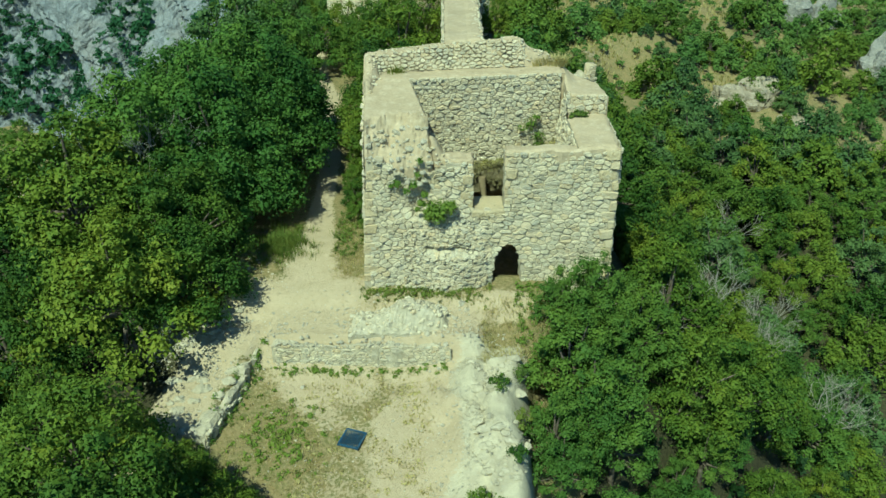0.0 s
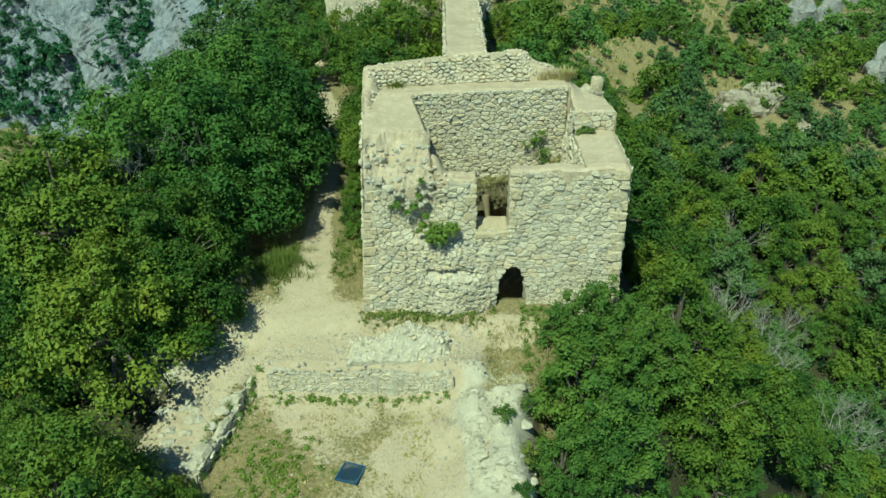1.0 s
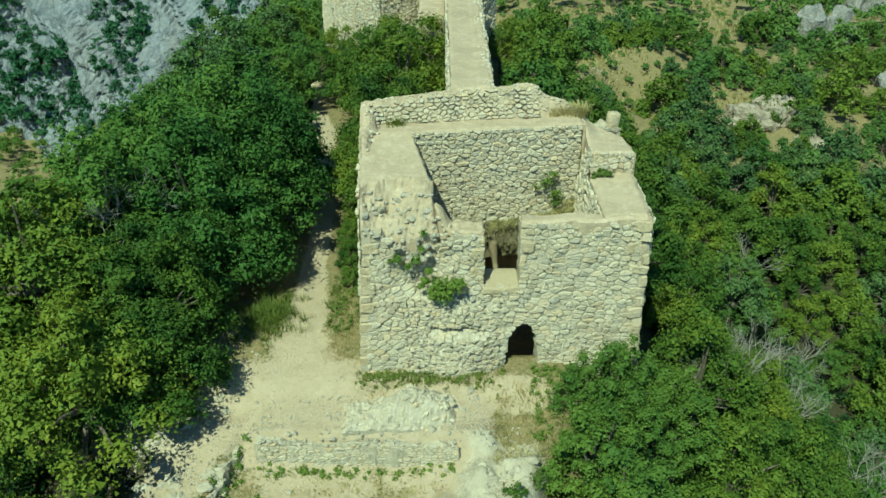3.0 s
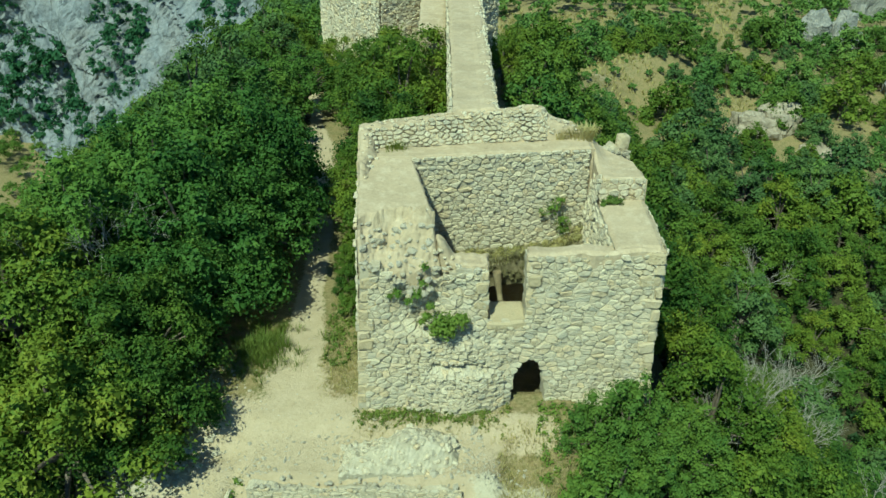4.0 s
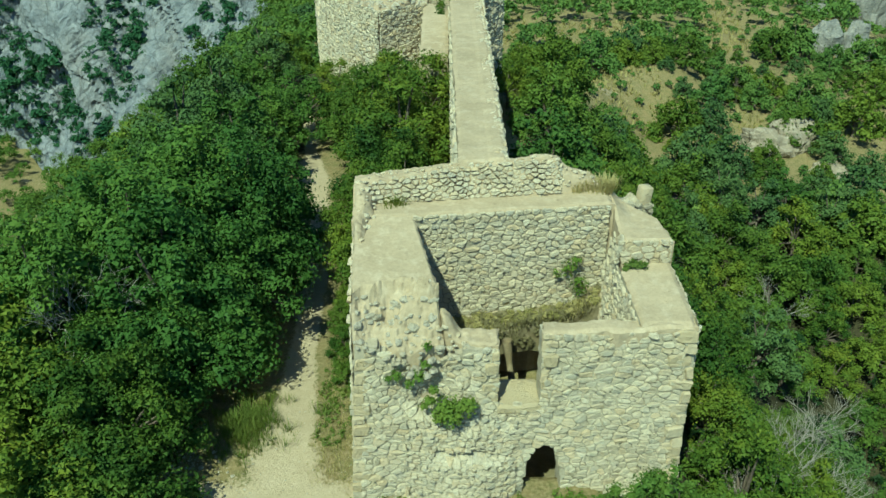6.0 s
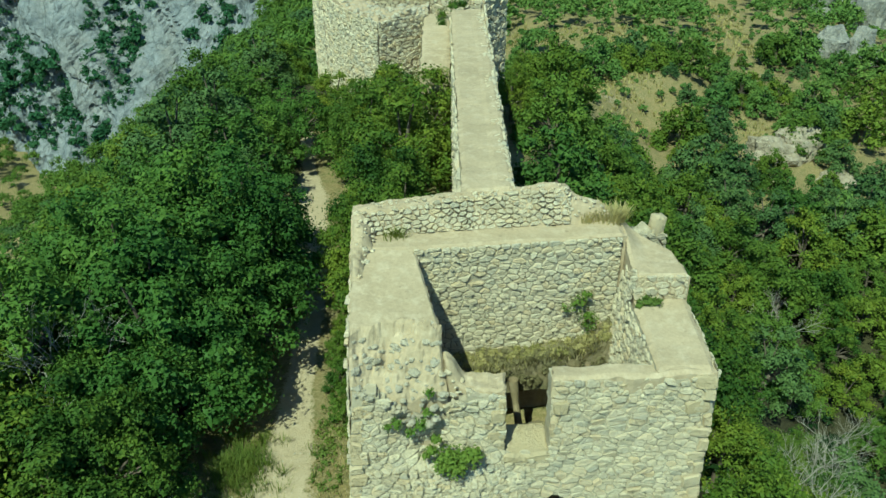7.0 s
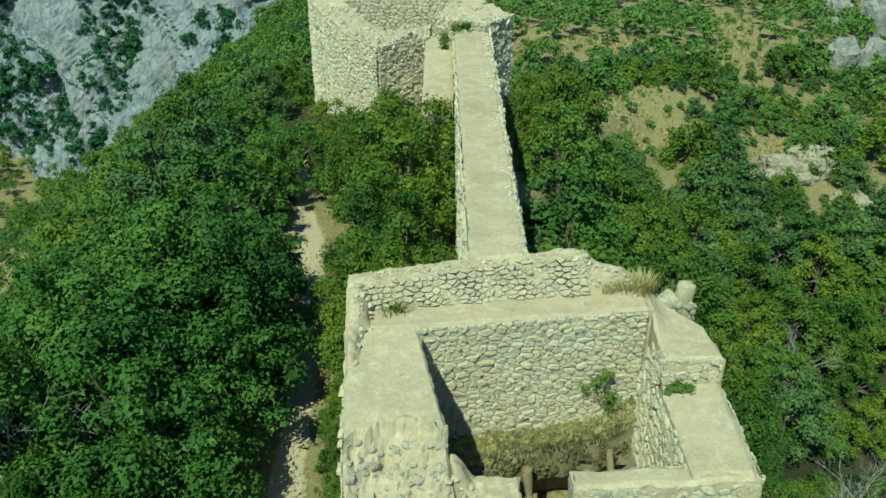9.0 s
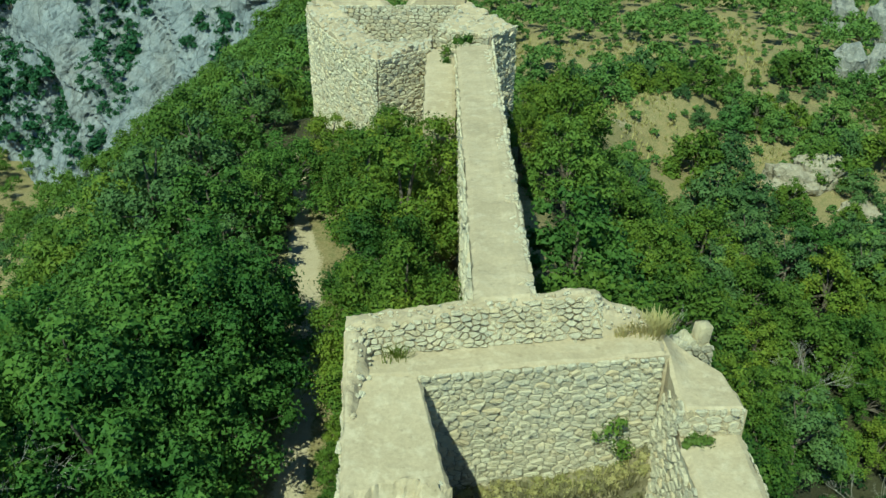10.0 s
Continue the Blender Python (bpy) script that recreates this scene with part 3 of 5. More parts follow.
# between the crest path and the curtain wall
for x, y, top in [(-2.3, 33.4, 4.6), (-1.9, 36.0, 5.6), (-2.8, 39.2, 5.3), (-2.2, 42.6, 6.2), (-3.8, 45.6, 5.2), (-3.4, 49.0, 4.8), (-1.3, 45.6, 6.0), (-2.6, 47.6, 5.8), (-3.0, 51.0, 4.6), (-3.3, 36.6, 4.2), (-6.2, 51.5, 4.2), (-5.0, 48.2, 4.4)]:
    plant(near_kinds, x, y, top, group="trees beside the curtain wall")
plant(near_kinds, 3.4, 54.0, 3.6, group="trees beside the curtain wall")
plant(mid_kinds, 5.6, 57.0, 2.0, group="trees beside the curtain wall")
for x, y, top in [(4.1, 21.2, 1.2), (4.6, 21.9, 0.9), (5.6, 22.6, 0.2), (4.4, 19.9, -0.2), (6.8, 23.6, 0.6), (3.4, 19.0, -0.2), (4.9, 20.6, 0.4), (4.0, 22.9, 1.5), (4.9, 23.0, 2.0), (5.6, 23.3, 1.6)]:
    plant(ash_kinds, x, y, top, group="young ashes below the tower")
for x, y in [(-3.5, 29.6), (-3.7, 31.2), (-3.6, 32.6), (-3.9, 34.2), (-3.4, 30.6), (-4.0, 35.6), (-3.2, 28.4)]:
    plant(mid_kinds, x, y, scale=float(rng.uniform(0.22, 0.38)), group="bushes beside the path")
for x, y, top in [(-7.2, 30.8, 5.9), (-7.3, 33.4, 6.5), (-7.6, 36.4, 5.9), (-7.6, 48.0, 4.4), (-8.6, 45.6, 4.2), (-9.6, 30.0, 6.9), (-8.9, 33.2, 7.1), (-11.4, 31.8, 6.4), (-8.5, 29.2, 6.4), (-7.6, 28.4, 4.9), (-9.6, 25.4, 4.7), (-11.6, 28.4, 5.4), (-9.9, 24.2, 4.0), (-8.5, 24.4, 4.7), (-8.6, 22.9, 3.6), (-8.9, 26.5, 4.8), (-10.2, 22.4, 2.8), (-7.5, 28.5, 4.7), (-9.3, 23.4, 4.2), (-10.6, 23.0, 4.0), (-14.6, 22.4, 2.2), (-13.4, 23.8, 2.6)]:
    plant(near_kinds if y < 26 else deep_kinds, x, y, top, group="trees on the valley side")
for x, y, s in [(-5.8, 15.9, 0.42), (-5.0, 15.3, 0.4), (-4.1, 15.2, 0.4), (-3.3, 14.9, 0.42), (-6.7, 16.5, 0.42), (-2.3, 14.9, 0.4), (-7.5, 17.2, 0.38), (-4.6, 14.5, 0.5), (-6.2, 14.9, 0.5)]:
    plant(near_kinds if x < -4.5 else ash_kinds, x, y, scale=s, group="bushes at the open side of the court")
plant(yellow_kind, 12.2, 31.5, scale=1.5)
scatter(far_kinds, (-24, -12.4, 25.0, 38), 1.7, lambda x, y: not (-15.6 < x < -12.8 and 28.0 < y < 30.2), (0.3, 0.62), 8, "shrubs on the rocky shoulder")
for x, y, s in [(8.4, 21.6, 0.5), (9.6, 22.6, 0.6), (8.9, 23.6, 0.55), (10.6, 23.4, 0.6), (7.4, 20.4, 0.45), (10.0, 21.2, 0.5)]:
    plant(ash_kinds, x, y, scale=s, group="trees on the steep bank")


def hillside(x, y):
    ax, ay = np.array([x]), np.array([y])
    open_patch = 0.55 * vnoise(ax, ay, 12, 4)[0] + 0.45 * vnoise(ax, ay, 5, 24)[0] + 1.7 * max(clearing(ax, ay)[0], clearing(ax, ay + 2.5)[0])
    if (27.6 < x < 33.2 and 73.0 < y < 78) or (42.5 < x < 49 and 80 < y < 86.5) or (40 < x < 49 and 97.5 < y < 102.5) or (51 < x < 63 and 110 < y < 120):
        return False
    return open_patch < 0.44 and not (-11 < x < 7 and y < 70)


for x, y, s in [(30.0, 84.8, 1.1), (31.8, 86.2, 1.3), (33.8, 84.0, 1.2), (35.6, 86.4, 1.4), (31.4, 81.0, 1.0), (29.0, 88.0, 1.3), (34.2, 80.6, 1.2), (37.0, 83.2, 1.1), (32.4, 83.0, 0.7)]:
    plant(far_kinds, x, y, scale=s, group="shrubs on the hillside")
scatter(far_kinds, (-26, 62, 62, 100), 2.75, hillside, (0.45, 1.7), 7, "shrubs on the hillside", 0.9)


def far_mass(name, label, box, gap, want, size, seed, material, leaf=0.34, leaves=330):
    """Distant scrub that nobody could count, in one mesh: domed crowns of small clumps."""
    r = np.random.default_rng(seed)
    x0, x1, y0, y1 = box
    spots, lobes = [], []
    for _ in range(int((x1 - x0) * (y1 - y0) / gap ** 2 * 6)):
        x, y = r.uniform(x0, x1), r.uniform(y0, y1)
        if abs(x) > 4 + 0.56 * y or not want(x, y) or any((x - a) ** 2 + (y - b) ** 2 < gap ** 2 for a, b in spots):
            continue
        spots.append((x, y))
        z, s = zat(x, y), r.uniform(*size)
        for k in range(11):
            a, q = 2.4 * k + r.uniform(-0.4, 0.4), math.sqrt((k + 0.4) / 11)
            rr = s * r.uniform(0.26, 0.42)
            lobes.append((x + 0.8 * s * q * math.cos(a), y + 0.8 * s * q * math.sin(a), z + s * (0.35 + 0.95 * math.sqrt(1 - 0.9 * q * q) * r.uniform(0.75, 1.05)), rr, rr, rr * 0.9))
    v, f = leaf_cloud(r, lobes, len(spots) * leaves, leaf)
    return tagged(new(name, fast_mesh(name, v, f, material)), label, "scrub", kind="stuff")


# low leaf masses whose near-black colour paints the shaded gaps under the trees
far_mass("undergrowth", "low undergrowth below the trees of the steep bank, coloured near black as shade", (3, 34, 12, 66), 1.5, lambda x, y: right_bank(x - 0.6, y), (0.4, 0.9), 21, M_UNDER_SHADE, 0.2, 70)
far_mass("undergrowth", "low undergrowth below the trees of the valley side, coloured near black as shade", (-32, -4, 8, 64), 1.6, left_wood, (0.4, 0.8), 22, M_UNDER_SHADE, 0.2, 60)
far_mass("hillside_scrub", "low green scrub on the far dry hillside", (-45, 75, 100, 165), 3.4, hillside, (1.2, 2.6), 11, M_LEAF_FAR, 0.30, 430)
far_mass("low_scrub", "low tufted scrub over the dry clearings of the hillside", (2, 62, 66, 140), 1.6, lambda x, y: clearing(np.array([x]), np.array([y]))[0] > 0.08 or vnoise(np.array([x]), np.array([y]), 6, 3)[0] > 0.2, (0.25, 0.7), 14, M_LEAF_FAR, 0.15, 110)


def valley_slope(x, y):
    return x < -12.5 - 0.03 * (y - 58) and zat(x, y) > -80 and clearing(np.array([x]), np.array([y]))[0] < 0.3 and vnoise(np.array([x]), np.array([y]), 9, 41)[0] < 0.4


far_mass("valley_wood", "green rounded trees on the slope falling into the valley", (-150, -12, 64, 216), 5.2, valley_slope, (1.9, 4.0), 12, M_LEAF_DARK, 0.28, 900)
far_mass("valley_wood", "grey-green bushes on the slope falling into the valley", (-110, -12, 60, 170), 4.6, valley_slope, (1.2, 2.6), 16, M_LEAF_BLUE, 0.26, 520)

# bushes on ledges of the cliff: the larger ones singly, the small scrub as one mass
cu, cy, cz = (a.reshape(-1) for a in cliff_places)
cr = np.random.default_rng(9)
small = []
for i in cr.choice(len(cu), 5200, replace=False):
    if cz[i] > 5 or vnoise(cu[i:i + 1] + 0.5 * cz[i:i + 1], cz[i:i + 1], 11, 31)[0] < -0.12 + 0.25 * vnoise(cu[i:i + 1], cz[i:i + 1], 60, 33)[0]:
        continue
    if cr.random() < 0.07:
        plant(cliff_kinds, float(cu[i]), float(cy[i]) - 0.4, scale=float(cr.uniform(0.6, 1.6)), z=float(cz[i]) - 0.8, group="bushes on the cliff")
    else:
        for k in range(3):
            s = cr.uniform(0.5, 1.3)
            small.append((cu[i] + cr.normal(0, 1.0), cy[i] - 0.3, cz[i] + cr.normal(0.2, 0.6), s, s, s * 0.8))
v, f = leaf_cloud(cr, small, len(small) * 20, 0.55)
tagged(new("cliff_scrub", fast_mesh("cliff_scrub", v, f, M_LEAF_CLIFF)), "small dark scrub on the ledges of the cliff", "scrub", kind="stuff")

for kinds in (near_kinds, deep_kinds, ash_kinds, mid_kinds, far_kinds, cliff_kinds, yellow_kind):
    for _, proto in kinds:
        take_away(proto)

# ---- masonry ----


def clip_poly(poly, nx_, ny_, c):
    """The part of a polygon where nx*u + ny*v <= c."""
    out = []
    for i in range(len(poly)):
        a, b = poly[i - 1], poly[i]
        da, db = nx_ * a[0] + ny_ * a[1] - c, nx_ * b[0] + ny_ * b[1] - c
        if da <= 0 < db or db <= 0 < da:
            t = da / (da - db)
            out.append((a[0] + t * (b[0] - a[0]), a[1] + t * (b[1] - a[1])))
        if db <= 0:
            out.append(b)
    return out


def rubble_cells(r, u0, u1, v0, v1, wide, tall, wild=0.32):
    """Irregular fitted stones in rough courses: cells round jittered seeds."""
    seeds = []
    rows = max(1, int(round((v1 - v0) / tall)))
    th = (v1 - v0) / rows
    for k in range(-1, rows + 1):
        u = u0 - wide * r.uniform(0.2, 1.2)
        while u < u1 + wide:
            w = wide * r.choice([0.3, 0.45, 0.65, 0.9, 1.15, 1.45, 1.9])
            seeds.append((u + w / 2, v0 + (k + 0.5 + r.uniform(-wild, wild) * r.choice([0.5, 1.0, 1.35])) * th))
            u += w
    asp = wide / tall * 0.85
    pts = np.array(seeds) * np.array([1.0, asp])
    cells = []
    for i, (su, sv) in enumerate(pts):
        if not (u0 - wide * 0.3 < su < u1 + wide * 0.3 and v0 - tall * .3 < sv / asp < v1 + tall * .3):
            continue
        dist = ((pts - (su, sv)) ** 2).sum(1)
        near = np.argsort(dist)[1:16]
        R = wide * 1.6
        poly = [(su - R, sv - R), (su + R, sv - R), (su + R, sv + R), (su - R, sv + R)]
        for j in near:
            du, dv = pts[j][0] - su, pts[j][1] - sv
            poly = clip_poly(poly, du, dv, du * (su + pts[j][0]) / 2 + dv * (sv + pts[j][1]) / 2)
            if len(poly) < 3:
                break
        poly = [(a, b / asp) for a, b in poly]
        for cn in ((-1, 0, -u0), (1, 0, u1), (0, -1, -v0), (0, 1, v1)):
            if len(poly) >= 3:
                poly = clip_poly(poly, *cn)
        if len(poly) >= 3:
            cells.append(poly)
    return cells


def centre(poly):
    return sum(p[0] for p in poly) / len(poly), sum(p[1] for p in poly) / len(poly)


def stone_shape(r, poly, surface, joint, proud, round_=0.24):
    """One stone on a face. surface(u, v) gives the place and the way out. Returns its corner, vertices and faces."""
    cu_, cv_ = centre(poly)
    ring = []
    for i in range(len(poly)):
        a, b = poly[i - 1], poly[i]
        if math.hypot(a[0] - b[0], a[1] - b[1]) < 0.03:
            ring.append(((a[0] + b[0]) / 2, (a[1] + b[1]) / 2))
            continue
        ring.append((a[0] + (b[0] - a[0]) * round_, a[1] + (b[1] - a[1]) * round_))
        ring.append((b[0] + (a[0] - b[0]) * round_, b[1] + (a[1] - b[1]) * round_))
    n = len(ring)
    d = proud * (0.5 + 1.3 * r.random() ** 1.5)
    tu, tv_ = r.uniform(-0.5, 0.5), r.uniform(-0.4, 0.7)
    joint = joint * r.uniform(0.4, 2.0)
    jag = [r.uniform(0.82, 1.06) for _ in ring]
    vs = []
    for k, (scale, depth) in enumerate(((1.0, -0.03), (0.965, 0.6), (0.84, 1.0))):
        for (u, v), jg in zip(ring, jag):
            du, dv = (u - cu_) * jg, (v - cv_) * jg
            q = math.hypot(du, dv) + 1e-6
            f = scale * max(0.3, 1 - joint / q)
            w = d * depth + (0 if k == 0 else (tu * du + tv_ * dv) * 0.3 + r.uniform(-.011, .011))
            p, nrm = surface(cu_ + du * f, cv_ + dv * f)
            vs.append(p + nrm * w)
    fs = []
    for k in (0, 1):
        for i in range(n):
            j = (i + 1) % n
            fs.append((k * n + i, k * n + j, (k + 1) * n + j, (k + 1) * n + i))
    fs.append(tuple(range(2 * n, 3 * n)))
    origin = surface(cu_, cv_)[0]
    return origin, [v - origin for v in vs], fs


def lay(parent, cells, surface, seed, joint=0.006, proud=0.045, material=None, name="stone", limit=300, first=None, round_=0.22):
    """Lay the stones of one face as pieces under a wall; those past the limit are joined into one."""
    r = np.random.default_rng(seed)
    material = material or M_STONE
    order = sorted(cells, key=first) if first else list(cells)
    rest_v, rest_f = [], []
    at = Vector(parent.matrix_world.translation) if parent.parent is None else Vector((0, 0, 0))
    for k, poly in enumerate(order):
        org, vs, fs = stone_shape(r, poly, surface, joint, proud, round_)
        if k < limit:
            ob = mesh_object(name, vs, fs, material, parent, shade=False)
            ob.location = org
        else:
            o = len(rest_v)
            rest_v += [v + org for v in vs]
            rest_f += [tuple(i + o for i in f) for f in fs]
    if rest_v:
        tagged(mesh_object("stonework", rest_v, rest_f, material, parent, shade=False), kind="stuff")


def plane_face(origin, along, up, rough=0.0, seed=0):
    """A flat wall face: u runs along, v runs up; slight waves by rough."""
    o, a, b = Vector(origin), Vector(along), Vector(up)
    nrm = a.cross(b).normalized()

    def surface(u, v):
        k = rough * (math.sin(u * 2.1 + seed) + math.sin(v * 2.9 + 1.7 * u + seed * 2)) * 0.5
        return o + a * u + b * v + nrm * k, nrm
    return surface


def pointing(parent, surface, u0, u1, v0, v1, out=0.012, step=0.12, keep=None):
    """Lime mortar brought out nearly flush between the stones of a face."""
    nu, nv = max(1, int((u1 - u0) / step)), max(1, int((v1 - v0) / step))
    verts, faces = [], []
    for j in range(nv + 1):
        for i in range(nu + 1):
            u, v = u0 + (u1 - u0) * i / nu, v0 + (v1 - v0) * j / nv
            p, nrm = surface(u, v)
            verts.append(p + nrm * (out + 0.008 * float(vnoise(u * 5, v * 5, 1, 6))))
    for j in range(nv):
        for i in range(nu):
            if keep is None or keep(u0 + (u1 - u0) * (i + 0.5) / nu, v0 + (v1 - v0) * (j + 0.5) / nv):
                k = j * (nu + 1) + i
                faces.append((k, k + 1, k + nu + 2, k + nu + 1))
    mesh_object("mortar", verts, faces, M_MORTAR, parent, shade=False)


def block(name, corners, top, bottom, parent, material, step=0.14, wobble=0.02, seed=0, label=""):
    """A solid mass over a four-sided plan (a, b, c, d anticlockwise), its top by top(x, y), its sides upright and a little uneven."""
    a, b, c, d = (np.array(p, float) for p in corners)
    nu = max(2, int(max(np.linalg.norm(b - a), np.linalg.norm(c - d)) / step))
    nv = max(2, int(max(np.linalg.norm(d - a), np.linalg.norm(c - b)) / step))
    s, t = np.meshgrid(np.linspace(0, 1, nu + 1), np.linspace(0, 1, nv + 1))
    P = (a[None, None] * (1 - s)[..., None] + b * s[..., None]) * (1 - t)[..., None] + (d * (1 - s)[..., None] + c * s[..., None]) * t[..., None]
    x, y = P[..., 0], P[..., 1]
    rim = (s == 0) | (s == 1) | (t == 0) | (t == 1)
    z = top(x, y) + wobble * fbm(x, y, 0.7, 4, seed + 3) - np.where(rim, 0.05 + 0.05 * np.abs(vnoise(x * 1.0, y, 0.22, seed + 9)), 0.0)
    x = x + np.where(rim, (wobble + 0.025) * vnoise(x + y, y, 0.3, seed + 5), 0)
    y = y + np.where(rim, (wobble + 0.025) * vnoise(x - y, x, 0.3, seed + 6), 0)
    verts = np.stack([x, y, z], -1).reshape(-1, 3).tolist()
    n = np.arange(x.size).reshape(x.shape)
    faces = np.stack([n[:-1, :-1], n[:-1, 1:], n[1:, 1:], n[1:, :-1]], -1).reshape(-1, 4).tolist()
    loop = list(n[0, :-1]) + list(n[:-1, -1]) + list(n[-1, :0:-1]) + list(n[:0:-1, 0])
    o = len(verts)
    for i in loop:
        px, py, _ = verts[i]
        verts.append((px, py, bottom))
    m_ = len(loop)
    for i in range(m_):
        j = (i + 1) % m_
        faces.append((int(loop[j]), int(loop[i]), o + i, o + j))
    faces.append(tuple(o + i for i in range(m_))[::-1])
    ob = mesh_object(name, verts, faces, material, parent, label, shade=False)
    return ob


def slab(name, u0, u1, v0, v1, inside, surface, thick, parent, material, step=0.1, label=""):
    """A wall face with holes and a broken top: cells of a fine grid that lie inside, given thickness."""
    nu, nv = int(round((u1 - u0) / step)), int(round((v1 - v0) / step))
    us, vs_ = np.linspace(u0, u1, nu + 1), np.linspace(v0, v1, nv + 1)
    keep = np.zeros((nv, nu), bool)
    for j in range(nv):
        for i in range(nu):
            keep[j, i] = inside((us[i] + us[i + 1]) / 2, (vs_[j] + vs_[j + 1]) / 2)
    verts, seen, faces = [], {}, []

    def vert(i, j, back):
        key = (i, j, back)
        if key not in seen:
            u, v = us[i], vs_[j]
            ju = 0.03 * float(vnoise(u * 7, v * 7, 1, 3)) if 0 < i < nu else 0
            jv = 0.03 * float(vnoise(u * 7, v * 7, 1, 4))
            p, nrm = surface(u + ju, v + jv)
            seen[key] = len(verts)
            verts.append(p - nrm * (thick if back else 0.0))
        return seen[key]
    for j in range(nv):
        for i in range(nu):
            if not keep[j, i]:
                continue
            q = [(i, j), (i + 1, j), (i + 1, j + 1), (i, j + 1)]
            faces.append([vert(*p, 0) for p in q])
            faces.append([vert(*p, 1) for p in q][::-1])
            for (di, dj), (p, w) in zip(((0, -1), (1, 0), (0, 1), (-1, 0)), ((q[0], q[1]), (q[1], q[2]), (q[2], q[3]), (q[3], q[0]))):
                ii, jj = i + di, j + dj
                if not (0 <= ii < nu and 0 <= jj < nv and keep[jj, ii]):
                    faces.append([vert(*w, 0), vert(*p, 0), vert(*p, 1), vert(*w, 1)])
    return mesh_object(name, verts, faces, material, parent, label, shade=False)


# ---- the square tower ----
tower = empty("ruined_tower", (0, 0, 0), "roofless square tower of pale limestone rubble with one fallen corner", "tower")
GAP0, GAP1, SILL = 1.02, 2.02, 2.32
ARCH_U, ARCH_V, ARCH_R, ARCH_H = 2.22, -0.85, 0.50, 1.95


def front(u, v):
    bulge = 0.0
    if v < 2.2:
        bulge = 0.20 * math.exp(-((u - 0.3) / 1.1) ** 2) * float(smooth(2.1, 1.5, v)) + 0.16 * math.exp(-((u - 0.5) / 1.0) ** 2) * float(smooth(1.1, 0.7, v))
    hollow = 0.35 * math.exp(-((u + 0.75) / 0.75) ** 2) * float(smooth(2.0, 2.5, v)) * float(smooth(3.9, 3.3, v))
    slot = 0.26 * float(smooth(-1.15, -0.85, u)) * float(smooth(0.35, 0.0, u)) * math.exp(-((v - 2.16 - 0.04 * math.sin(5 * u)) / 0.10) ** 2)
    slot += 0.20 * float(smooth(-0.75, -0.45, u)) * float(smooth(1.25, 0.9, u)) * math.exp(-((v - 1.02 + 0.06 * u - 0.05 * math.sin(4 * u)) / 0.09) ** 2)
    y = 24.18 + 0.065 * u + 0.085 * v - bulge + hollow + slot + 0.02 * math.sin(3 * u + 2 * v) + 0.03 * math.sin(5.3 * u + 1.2) * math.sin(4.1 * v)
    x = u + 0.052 * max(v, 0.0) * float(smooth(-1.0, -2.4, u))
    return Vector((x, y, v)), Vector((0.06, -0.99, 0.08))


def front_top(u):
    return float(table(u, (-2.8, 4.2), (-2.2, 4.15), (-1.9, 3.95), (-1.5, 3.7), (-1.1, 3.4), (-0.7, 3.35), (-0.3, 3.75), (0.1, 3.98), (GAP0, 4.05), (GAP1, 4.3), (5.9, 4.27)))


def in_arch(u, v):
    k = (v - ARCH_V) / ARCH_H
    return abs(u - ARCH_U) < ARCH_R * math.sqrt(max(0.0, 1 - max(0.0, k) ** 4.0)) and k < 1


def in_front(u, v):
    if v > front_top(u) - 0.05 or in_arch(u, v):
        return False
    return not (GAP0 < u < GAP1 and v > SILL)


front_wall = slab("front_wall", -2.7, 5.82, -3.0, 4.5, in_front, front, 0.62, tower, M_MORTAR, 0.09)


def trim_front(poly):
    """Cut a stone's outline to the openings and the broken top; None where it falls away."""
    cu_, cv_ = centre(poly)
    if cv_ > front_top(cu_) - 0.06 or in_arch(cu_, cv_) or (GAP0 < cu_ < GAP1 and cv_ > SILL):
        return None
    if cv_ > SILL - 0.1:
        if cu_ <= GAP0:
            poly = clip_poly(poly, 1, 0, GAP0 + 0.02)
        elif cu_ >= GAP1:
            poly = clip_poly(poly, -1, 0, -(GAP1 - 0.02))
    elif GAP0 - 0.3 < cu_ < GAP1 + 0.3:
        poly = clip_poly(poly, 0, 1, SILL - 0.1)
    du, dv = (cu_ - ARCH_U) / ARCH_R, (cv_ - ARCH_V) / ARCH_H
    q = math.hypot(du, max(dv, 0))
    if q < 2.6 and dv < 1.6:
        if dv <= 0.55:
            poly = clip_poly(poly, -math.copysign(1, du), 0, -math.copysign(1, du) * (ARCH_U + math.copysign(ARCH_R * 0.97, du)))
        else:
            a, b = du / q / ARCH_R, dv / q / ARCH_H
            poly = clip_poly(poly, -a, -b, -(a * ARCH_U + b * ARCH_V + 0.97))
    return poly if len(poly) >= 3 else None


r0 = np.random.default_rng(21)
cells = [trim_front(p) for p in rubble_cells(r0, -2.5, 5.6, -2.6, 4.45, 0.30, 0.158, 0.36)]
cells = [p for p in cells if p and not (0.1 < centre(p)[0] < 1.35 and centre(p)[1] < 0.6 and centre(p)[1] < -0.7)]
lay(front_wall, cells, front, 31, first=lambda p: -centre(p)[1] if centre(p)[0] > 1.5 else 50, limit=300, proud=0.050, joint=0.009)


